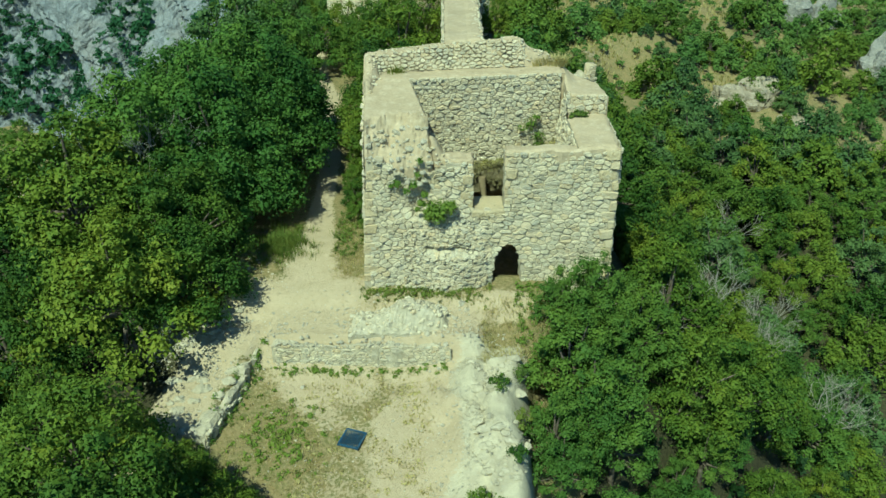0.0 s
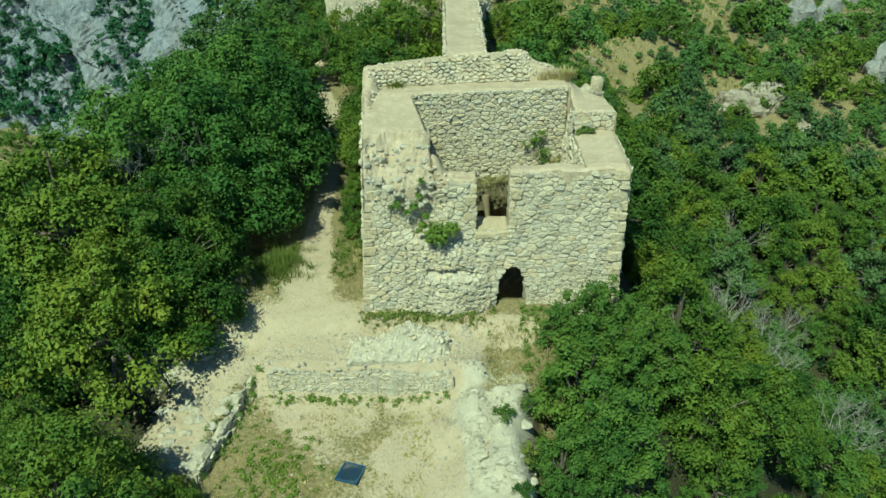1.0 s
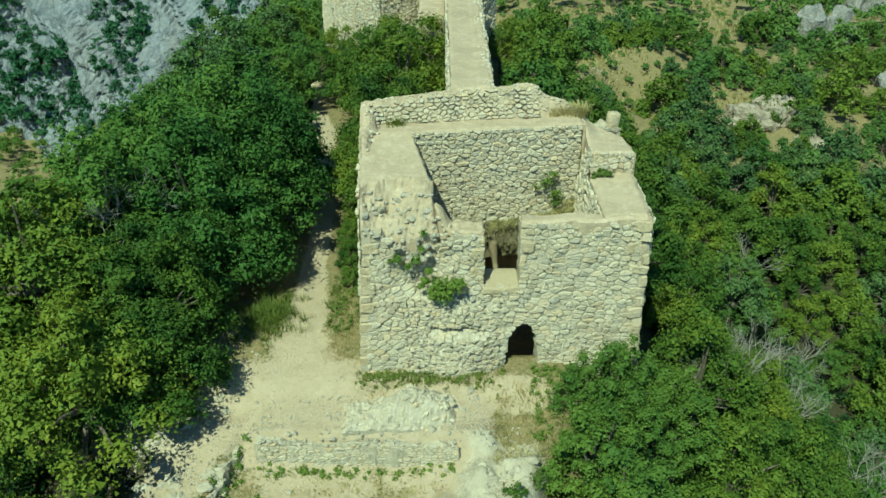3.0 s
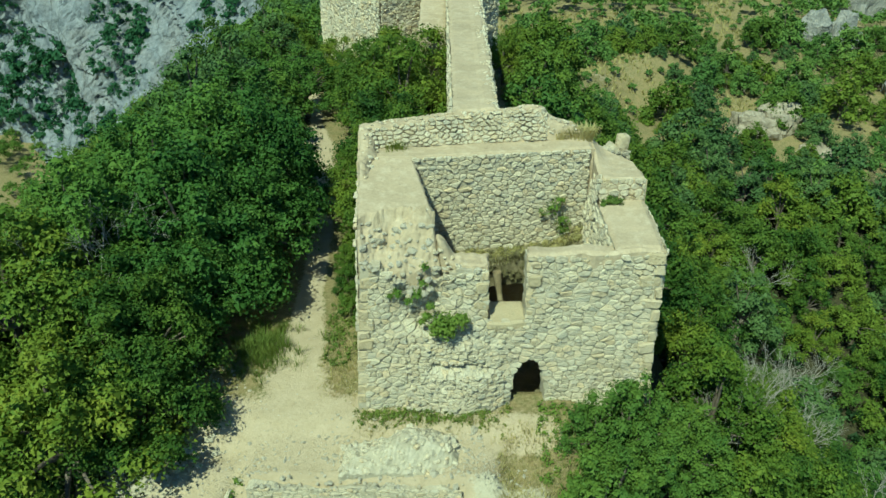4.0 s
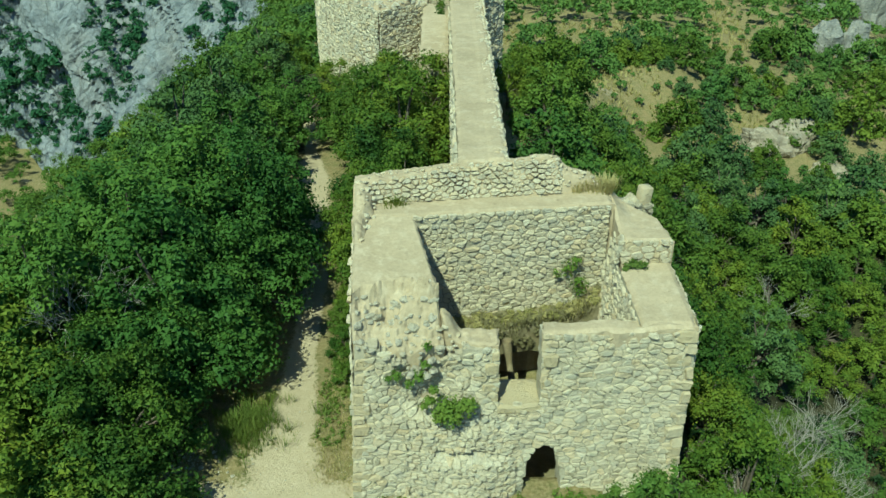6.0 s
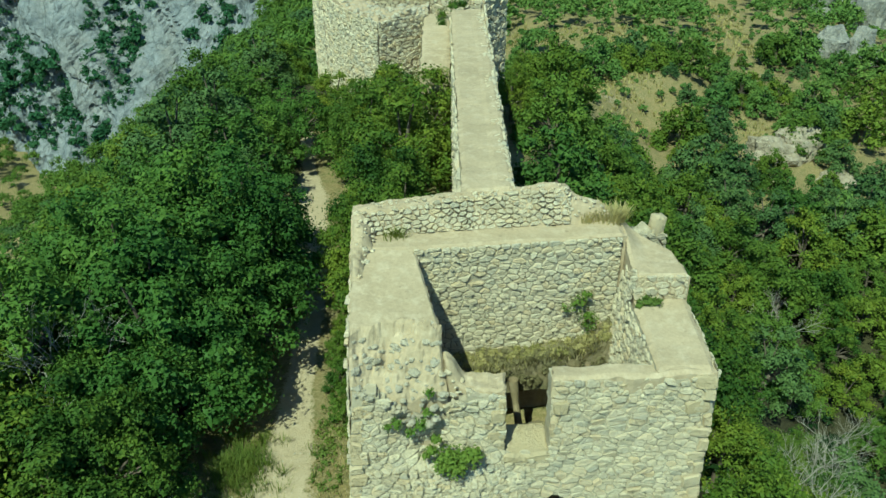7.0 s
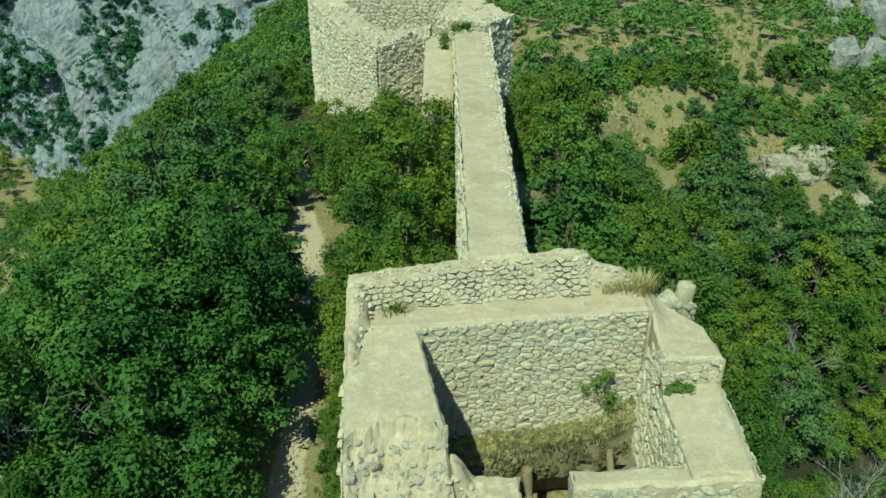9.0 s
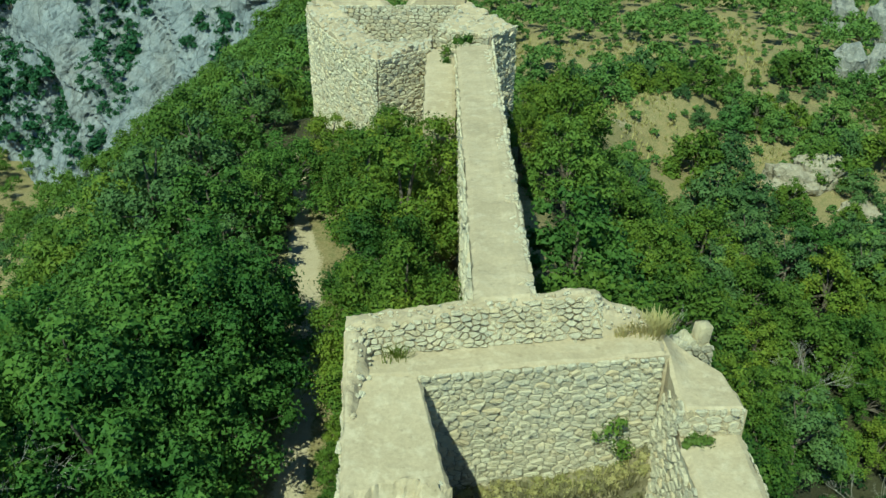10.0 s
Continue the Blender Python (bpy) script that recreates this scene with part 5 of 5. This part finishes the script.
side_low = empty("court_side_wall", (0, 0, 0), "low broken drystone wall along the edge of the court", "wall")
sl = block("wall_core", [(-7.9, 18.5), (-7.05, 18.3), (-5.78, 22.7), (-6.5, 22.9)], lambda x, y: -1.86 + 0.17 * (y - 20) + 0.16 * fbm(x, y, 0.5, 4, 3), -4.0, side_low, M_ROCK, 0.08, 0.06, 22)
lay(sl, rubble_cells(np.random.default_rng(93), 0.0, 3.9, 0.0, 0.58, 0.24, 0.13), plane_face((-7.03, 18.35, -2.62), (0.28, 0.96, 0), (0, 0.12, 0.99), 0.04, 2), 94, proud=0.06)
heap_on(sl, grid_places(99, -7.7, -5.9, 18.6, 22.7, 0.24, lambda x, y: abs(x + 7.35 - 0.29 * (y - 18.5)) < 0.4), 100, 0.075, lambda x, y: -1.9 + 0.17 * (y - 20) + 0 * x, M_PALE)

rubble = empty("rubble_heap", (0, 0, 0), "heap of pale fallen limestone rubble on the terrace", "rubble")


def heap_top(x, y):
    return -1.05 + 0.6 * np.exp(-((x + 0.8) / 0.9) ** 4 - ((y - 22.75) / 0.55) ** 4) + 0.5 * np.exp(-((x + 1.9) / 1.3) ** 2 - ((y - 22.5) / 0.6) ** 2) + 0.12 * np.abs(fbm(x, y, 0.6, 5, 5, 0.7)) * smooth(0.05, 0.4, np.exp(-((x + 1.2) / 1.7) ** 4))


rb = block("mass", [(-3.1, 21.9), (0.2, 21.85), (0.3, 23.7), (-3.0, 23.7)], heap_top, -2.5, rubble, M_ROCK, 0.06, 0.03, 23)
heap_on(rb, grid_places(95, -3.0, 0.3, 22.0, 23.6, 0.17), 96, 0.085, lambda x, y: heap_top(x, y) - 0.03, M_STONE)

drain = empty("drain_grate", (-2.73, 18.72, zat(-2.73, 18.72) + 0.05), "blue steel drain grate set in the dry court", "drain grate")
ang = math.radians(-18)


def bar(cx, cy, lx, ly, lz, name):
    bm = bmesh.new()
    bmesh.ops.create_cube(bm, size=1.0)
    bmesh.ops.transform(bm, matrix=Matrix.Rotation(ang, 4, "Z") @ Matrix.Translation((cx, cy, 0)) @ Matrix.Diagonal((lx, ly, lz, 1)), verts=bm.verts)
    part(name, bm, M_STEEL, drain, shade=False)


for k in range(12):
    bar(-0.28 + k * 0.051, 0, 0.02, 0.66, 0.05, "bar")
for k in (-1, 1):
    bar(0, 0.35 * k, 0.66, 0.04, 0.06, "rim")
    bar(0.32 * k, 0, 0.04, 0.74, 0.06, "rim")

# ---- loose rock, grass and herbs ----


def boulder(name, at, size, seed, material, label, category="rock", rough=0.35, sub=4):
    """An angular weathered outcrop: a faceted lump cut by bedding planes."""
    r = np.random.default_rng(seed)
    bm = bmesh.new()
    bmesh.ops.create_icosphere(bm, subdivisions=sub, radius=1.0)
    cuts = [(Vector(r.normal(size=3)).normalized(), r.uniform(0.62, 0.95)) for _ in range(14)]
    for v in bm.verts:
        p = v.co.copy()
        for nrm, lim in cuts:
            k = p.dot(nrm)
            if k > lim:
                p -= nrm * (k - lim)
        k = 1 + rough * 0.7 * noise.fractal(p * 2.2 + Vector((seed, 0, 0)), 1.0, 2.0, 4)
        p *= k
        p *= 1 - 0.10 * abs(noise.noise(Vector((p.x * 4, p.y * 4, p.z * 1.2)) + Vector((seed, 3, 0))))
        p.z += 0.05 * math.sin(p.z * 16 + p.x * 2)
        v.co = Vector((p.x * size[0], p.y * size[1], p.z * size[2]))
    me = bpy.data.meshes.new(name)
    bm.to_mesh(me)
    bm.free()
    me.materials.append(material)
    ob = new(name, me)
    ob.location = at
    return tagged(ob, label, category)


M_GREYROCK = earth("grey_outcrop", (0.34, 0.335, 0.305), (0.23, 0.235, 0.225), (0.42, 0.405, 0.355), 0.5, 3.5, 0.35)
M_TANROCK = earth("tan_outcrop", (0.430, 0.375, 0.280), (0.340, 0.295, 0.215), (0.490, 0.440, 0.345), 0.5, 3.5, 0.3)
for k, (x, y, dz, sx, sy, sz) in enumerate([(29.0, 77.4, 0.5, 3.0, 2.4, 2.1), (31.4, 78.2, 0.5, 2.6, 2.0, 2.2), (33.0, 73.6, -0.3, 1.8, 1.4, 1.2), (33.4, 78.6, 0.0, 1.6, 1.3, 1.2), (27.4, 73.6, -0.5, 1.3, 1.0, 0.9)]):
    boulder("rock_outcrop", (x, y, zat(x, y) + dz), (sx, sy, sz), 900 + k, M_TANROCK, "pale bedded limestone outcrop among shrubs on the hillside")
for k, (x, y, dz, sx, sy, sz) in enumerate([(46.4, 84.6, 0.0, 2.6, 2.2, 4.6), (48.2, 83.4, -0.6, 1.8, 1.5, 3.4), (43.6, 101.6, 0.2, 3.0, 2.2, 3.2), (46.0, 100.6, 0.0, 2.2, 1.8, 4.2), (41.0, 103.4, -0.4, 2.0, 1.6, 1.6), (47.6, 99.4, -1.2, 1.3, 1.2, 3.2), (55.0, 117, 1.0, 3.4, 2.4, 6.0), (52.0, 123, 1.0, 3.4, 2.4, 4.0), (60.0, 118, 2.5, 4.5, 3.2, 8.5)]):
    boulder("rock_outcrop", (x, y, zat(x, y) + dz), (sx, sy, sz), 920 + k, M_GREYROCK, "grey limestone crag standing out of the hillside scrub")


rk = np.random.default_rng(55)
for k in range(64):
    x, y = float(rk.uniform(0.7, 2.5)), 14.2 + 0.118 * k + float(rk.uniform(-0.2, 0.2))
    s = float(rk.uniform(0.07, 0.24))
    boulder("rock", (x, y, zat(x, y) - 0.1 * s), (s * 1.3, s, s * 0.65), 960 + k, M_ROCK, "cracked cream limestone block on the rocky edge of the court", "rock", 0.5, 2)


for k in range(46):
    y = float(rk.uniform(19.0, 25.6))
    x = -7.2 + 0.22 * (y - 20) + float(rk.normal(-0.7, 0.55)) - (1.4 if y > 23.4 else 0.0)
    s = float(rk.uniform(0.07, 0.22))
    boulder("rock", (x, y, zat(x, y) - 0.1 * s), (s * 1.3, s, s * 0.7), 1040 + k, M_ROCK, "broken cream limestone block on the stony rim below the trees", "rock", 0.5, 2)


def pebble_field(name, label, count, seed, place, size, material):
    """Small stones strewn on the ground, too many to count."""
    r = np.random.default_rng(seed)
    base = np.array([(1, 0, 0), (-1, 0, 0), (0, 1, 0), (0, -1, 0), (0, 0, 1), (0, 0, -1), (.7, .7, .2), (-.7, .7, .1), (.7, -.7, .2), (-.7, -.7, .1)])
    faces = [(4, 0, 6), (4, 6, 2), (4, 2, 7), (4, 7, 1), (4, 1, 9), (4, 9, 3), (4, 3, 8), (4, 8, 0), (5, 6, 0), (5, 2, 6), (5, 7, 2), (5, 1, 7), (5, 9, 1), (5, 3, 9), (5, 8, 3), (5, 0, 8)]
    vv, ff = [], []
    pts = [place(r) for _ in range(count)]
    zs = ground_z(np.array([p[0] for p in pts]), np.array([p[1] for p in pts]))
    for (x, y), z in zip(pts, zs):
        s = size * r.lognormal(0, 0.45)
        rot = np.array(Euler((r.uniform(-.4, .4), r.uniform(-.4, .4), r.uniform(0, 6.3))).to_matrix())
        q = base * (1 + r.uniform(-.25, .25, (10, 1))) * np.array([s, s * r.uniform(.6, 1), s * r.uniform(.4, .8)])
        o = len(vv)
        vv.extend((q @ rot.T + (x, y, z + s * 0.15)).tolist())
        ff.extend([(a + o, b + o, c + o) for a, b, c in faces])
    return tagged(mesh_object(name, vv, ff, material, None, label, shade=False), label, "stones", kind="stuff")


pebble_field("loose_stones", "pale loose stones strewn over the rocky edge of the court", 1500, 1, lambda r: (r.normal(1.0, 0.8), r.uniform(13.5, 22.6)), 0.03, M_PALE)
pebble_field("loose_stones", "pale scree below the trees beside the path", 900, 2, lambda r: (r.normal(-7.7, 0.7), r.uniform(20.5, 25.5)), 0.032, M_PALE)
pebble_field("loose_stones", "pale broken stones spilt round the rubble heap", 420, 4, lambda r: (r.uniform(-3.6, 0.9), r.normal(22.5, 0.5)), 0.042, M_PALE)
pebble_field("loose_stones", "pale broken stones along the worn terrace edge", 200, 5, lambda r: (r.normal(-5.2, 0.8), r.normal(22.2, 0.6)), 0.035, M_PALE)
pebble_field("path_gravel", "small pale stones on the crest path and court", 1600, 3, lambda r: (r.uniform(-8, 1.5), r.uniform(15, 27)), 0.018, M_PALE)


def tufts(name, label, spots, seed, height, blades, material, width=0.012, category="grass", floor=None):
    """Tufts of thin bent blades."""
    r = np.random.default_rng(seed)
    vv, ff = [], []
    for x, y, s in spots:
        z = zat(x, y) if floor is None else floor(x, y)
        for _ in range(blades):
            a, q = r.uniform(0, 6.28), r.uniform(0, 0.28) * s
            bx, by = x + q * math.cos(a), y + q * math.sin(a)
            hgt = height * s * r.uniform(0.5, 1.1)
            lean = r.uniform(0.15, 0.75)
            dx, dy = math.cos(a) * lean * hgt, math.sin(a) * lean * hgt
            wx, wy = -math.sin(a) * width, math.cos(a) * width
            o = len(vv)
            vv += [(bx - wx, by - wy, z - 0.02), (bx + wx, by + wy, z - 0.02), (bx + dx * 0.4 + wx * .8, by + dy * 0.4 + wy * .8, z + hgt * 0.6),
                   (bx + dx * 0.4 - wx * .8, by + dy * 0.4 - wy * .8, z + hgt * 0.6), (bx + dx, by + dy, z + hgt)]
            ff += [(o, o + 1, o + 2, o + 3), (o + 3, o + 2, o + 4)]
    return tagged(mesh_object(name, vv, ff, material, None, label), label, category, kind="stuff")


def weed_bed(name, label, spots, seed, height, leaves, material, width=0.02):
    """Low leafy weeds in small clumps on the ground."""
    r = np.random.default_rng(seed)
    lobes = [(x, y, zat(x, y) + 0.3 * height * s, 0.13 * s, 0.13 * s, height * s * 0.9) for x, y, s in spots]
    v, f = leaf_cloud(r, lobes, leaves * len(lobes), 0.055)
    return tagged(new(name, fast_mesh(name, v, f, material)), label, "weeds", kind="stuff")


rg = np.random.default_rng(77)


def many(n, place):
    return [(*place(), float(rg.uniform(0.6, 1.25))) for _ in range(n)]


tufts("dry_grass", "dry yellow grass along the foot of the tower", many(150, lambda: (float(rg.uniform(-2.7, 1.6)), 23.95 + float(rg.normal(-0.25, 0.2)))), 1, 0.10, 16, M_GRASS, 0.008)
weed_bed("green_weeds", "low green weeds along the foot of the tower", many(170, lambda: (float(rg.uniform(-2.8, 1.7)), 23.95 + float(rg.normal(-0.2, 0.18)))), 21, 0.11, 14, M_HERB)
tufts("dry_grass", "dry grass bank between the path and the tower", many(300, lambda: (float(rg.uniform(-3.9, -2.85)), float(rg.uniform(24.2, 33)))), 2, 0.12, 14, M_GRASS, 0.008)
weed_bed("green_weeds", "green weeds between the path and the tower", many(320, lambda: (float(rg.uniform(-4.0, -2.9)), float(rg.uniform(25.5, 34)))), 12, 0.14, 12, M_HERB)
tufts("dry_grass", "tall dry grass beside the path under the trees", many(120, lambda: (float(rg.normal(-5.9, 0.45)), float(rg.normal(26.4, 0.6)))), 3, 0.3, 34, M_HERB, 0.008)
tufts("hillside_grass", "dry grass in the clearings of the hillside", [s for s in many(9000, lambda: (float(rg.uniform(5, 48)), float(rg.uniform(70, 130)))) if clearing(np.array([s[0]]), np.array([s[1]]))[0] > 0.3], 13, 0.4, 4, M_GRASS, 0.06)
tufts("court_grass", "patchy dry grass in the walled court", [s for s in many(620, lambda: (float(rg.uniform(-6.6, -0.2)), float(rg.uniform(15.5, 21.4)))) if vnoise(np.array([s[0]]), np.array([s[1]]), 1.3, 5)[0] > -0.05], 4, 0.075, 14, M_GRASS)
weed_bed("green_weeds", "green weeds along the foot of the court walls", many(60, lambda: (float(rg.uniform(-6.2, 0.2)), 21.42 + float(rg.normal(-0.1, 0.08)))), 5, 0.1, 18, M_BRIGHT)
weed_bed("court_weeds", "olive-green weeds spreading over the dry court", many(170, lambda: (float(rg.normal(-5.0, 0.6)), float(rg.normal(18.7, 0.75)))), 25, 0.1, 16, M_BRIGHT)
weed_bed("court_weeds", "low dry weeds scattered over the court", many(110, lambda: (float(rg.uniform(-4.4, -0.4)), float(rg.uniform(16.6, 21.2)))), 26, 0.05, 12, M_GRASS)
tufts("bank_grass", "dry grass on the bank beside the low arch", many(260, lambda: (float(rg.uniform(1.2, 3.4)), float(rg.uniform(21.2, 23.6)))), 6, 0.13, 16, M_GRASS, 0.008)
weed_bed("green_weeds", "green weeds on the bank before the low arch", many(160, lambda: (float(rg.uniform(2.4, 5.2)), float(rg.uniform(22.0, 24.1)))), 22, 0.2, 16, M_BRIGHT)
weed_bed("green_weeds", "green weeds along the foot of the court side wall", [(-6.55 + 0.32 * (y - 20) + float(rg.normal(0, 0.16)), y, float(rg.uniform(0.6, 1.4))) for y in np.arange(18.3, 22.0, 0.05)], 23, 0.16, 16, M_BRIGHT)
tufts("floor_weeds", "dry weeds on the collapsed upper floor", [(x, 27.45 + 0.24 * x + (1.1 - 0.12 * x) * q, k) for x, q, k in many(170, lambda: (float(rg.uniform(-0.6, 4.1)), float(rg.uniform(0, 1))))], 7, 0.13, 14, M_GRASS,
      floor=lambda x, y: float(floor_top(np.array([x]), np.array([y]))[0]))
tufts("floor_weeds", "green weeds hanging at the broken edge of the floor", [(x, 27.38 + 0.24 * x + 0.25 * q, k) for x, q, k in many(60, lambda: (float(rg.uniform(-0.6, 4.0)), float(rg.uniform(0, 1))))], 8, 0.2, 14, M_THYME,
      floor=lambda x, y: float(floor_top(np.array([x]), np.array([y]))[0]))
tufts("ledge_grass", "tuft of yellow grass on the end of the parapet", many(34, lambda: (float(rg.uniform(3.5, 4.55)), float(rg.uniform(29.9, 30.45)))), 9, 0.36, 36, M_GRASS, floor=lambda x, y: 5.62)
tufts("ledge_grass", "small green tuft on the ledge behind the parapet", many(9, lambda: (float(rg.uniform(-1.9, -1.4)), float(rg.uniform(29.0, 29.25)))), 10, 0.28, 22, M_HERB, floor=lambda x, y: 5.62)


def wall_bush(name, label, lobes, leaves, size, material, seed, base):
    thing = empty(name, base, label, "shrub")
    v, f = leaf_cloud(np.random.default_rng(seed), [(a - base[0], b - base[1], c - base[2], d, d, d * 0.85) for a, b, c, d in lobes], leaves, size)
    crown = new("crown", fast_mesh("crown", v, f, material))
    crown.parent = thing
    tv, tf = [], []
    for a, b, c, d in lobes:
        tube(tv, tf, (0, 0.06, 0), (a - base[0], b - base[1], c - base[2]), 0.02, 0.006)
    mesh_object("stem", tv, tf, M_TWIG, thing)
    return thing


wall_bush("wall_shrub", "bright green shrub rooted in the broken front wall", [(-0.3, 24.0, 2.55, 0.36), (0.1, 23.98, 2.65, 0.3), (0.3, 24.05, 2.7, 0.18), (-0.7, 24.1, 2.75, 0.16), (-0.1, 23.98, 2.3, 0.24), (-0.45, 24.0, 2.3, 0.2), (-0.6, 24.15, 3.05, 0.14), (-0.85, 24.2, 2.5, 0.12)], 1900, 0.07, M_BRIGHT, 31, (-0.4, 24.35, 2.6))
wall_bush("wall_shrub", "small green shrub in a crack of the broken corner", [(-0.95, 24.35, 3.3, 0.2), (-0.8, 24.4, 3.6, 0.16), (-1.5, 24.3, 3.35, 0.18), (-1.2, 24.3, 3.1, 0.15), (-0.75, 24.5, 4.1, 0.14), (-1.7, 24.25, 3.3, 0.12)], 420, 0.065, M_BRIGHT, 32, (-1.0, 24.6, 3.3))
wall_bush("wall_shrub", "straggling green shrub on the inner wall face", [(3.25, 28.75, 3.75, 0.3), (3.55, 28.75, 3.3, 0.3), (2.9, 28.7, 3.6, 0.16), (3.45, 28.7, 4.05, 0.22), (3.6, 28.8, 2.95, 0.25)], 400, 0.065, M_BRIGHT, 33, (3.4, 28.95, 3.5))
wall_bush("wall_shrub", "low green shrub at the foot of the step", [(4.75, 27.5, 4.62, 0.2), (5.0, 27.5, 4.6, 0.16), (4.55, 27.45, 4.55, 0.14)], 260, 0.07, M_HERB, 34, (4.75, 27.55, 4.45))
wall_bush("wall_shrub", "green shrub at the end of the walk", [(0.1, 54.7, 6.0, 0.4), (0.6, 54.8, 6.1, 0.35), (-0.5, 54.4, 5.6, 0.35), (-0.5, 53.4, 5.4, 0.3)], 500, 0.12, M_LEAF, 35, (0.1, 54.9, 5.4))


for k, (x, y, s) in enumerate([(1.7, 19.7, 0.3), (2.3, 18.9, 0.34), (1.0, 16.3, 0.3), (1.5, 15.8, 0.36), (2.1, 17.2, 0.26), (2.4, 20.6, 0.3)]):
    z = zat(x, y)
    wall_bush("low_shrub", "low green shrub in the cracked rock beside the court", [(x + a * s, y + b * s, z + c * s, d * s) for a, b, c, d in ((0, 0, 0.6, 0.8), (0.8, 0.2, 0.5, 0.6), (-0.7, 0.4, 0.4, 0.6), (0.1, -0.8, 0.4, 0.6), (0.3, 0.6, 0.9, 0.5))], 420, 0.055, M_HERB if k % 2 else M_LEAF, 60 + k, (x, y, z))


r9 = np.random.default_rng(99)
lobes = []
for _ in range(130):
    x, y = r9.uniform(-0.7, 4.2), 0.0
    y = r9.uniform(27.4 + 0.22 * x, 28.45 + 0.13 * x)
    s = r9.uniform(0.06, 0.17)
    lobes.append((x, y, float(floor_top(np.array([x]), np.array([y]))[0]) + s * 0.5, s, s, s * 0.7))
for k, (mat, lab) in enumerate(((M_THYME, "grey-green thyme scrub on the collapsed floor"), (M_GRASS, "dry brown scrub on the collapsed floor"), (M_GRASS, "small withered weeds on the collapsed floor"))):
    v, f = leaf_cloud(r9, lobes[k::3], 2600, 0.05)
    tagged(new("floor_scrub", fast_mesh("floor_scrub", v, f, mat)), lab, "scrub", kind="stuff")
hang = [(x, 27.3 + 0.245 * x, 1.98 + r9.uniform(-0.25, 0.2), 0.16, 0.1, 0.25) for x in np.arange(-0.5, 4.0, 0.22)]
v, f = leaf_cloud(r9, hang, 2200, 0.06)
tagged(new("hanging_scrub", fast_mesh("hanging_scrub", v, f, M_THYME)), "grey-green scrub hanging over the broken floor edge", "scrub", kind="stuff")


def dead_shrub(x, y, hgt, seed):
    """Bare bleached branches that stand out of the leaves."""
    r = np.random.default_rng(seed)
    tv, tf = [], []

    def grow(a, d, ln, rad, depth):
        b = a + d * ln
        tube(tv, tf, a, b, rad, rad * 0.6, 5)
        if depth == 0:
            return
        for _ in range(3 if depth > 1 else 4):
            e = (d + Vector(r.normal(size=3)) * 0.5 + Vector((0, 0, 0.12))).normalized()
            grow(a + d * ln * r.uniform(0.55, 1.0), e, ln * r.uniform(0.55, 0.8), rad * 0.55, depth - 1)
    thing = empty("dead_shrub", (x, y, zat(x, y)), "bare grey dead shrub standing among the green trees", "shrub", "dead shrubs on the banks")
    for _ in range(3):
        tv.clear()
        tf.clear()
        grow(Vector((0, 0, 0)), Vector((r.uniform(-.35, .35), r.uniform(-.35, .35), 1)).normalized(), hgt * 0.42, 0.05, 4)
        mesh_object("branch", tv, tf, M_TWIG, thing)
    return thing


for k, (x, y, hgt) in enumerate([(13.4, 34.6, 5.0), (15.6, 33.2, 5.0), (9.0, 26.8, 4.2), (18.6, 39.5, 5.2), (11.0, 28.6, 4.6), (-10.4, 27.2, 4.8), (22.0, 44.0, 5.0), (20.5, 52.0, 4.6), (8.2, 40.5, 4.6), (17.5, 30.0, 5.0)]):
    dead_shrub(x, y, hgt, 700 + k)
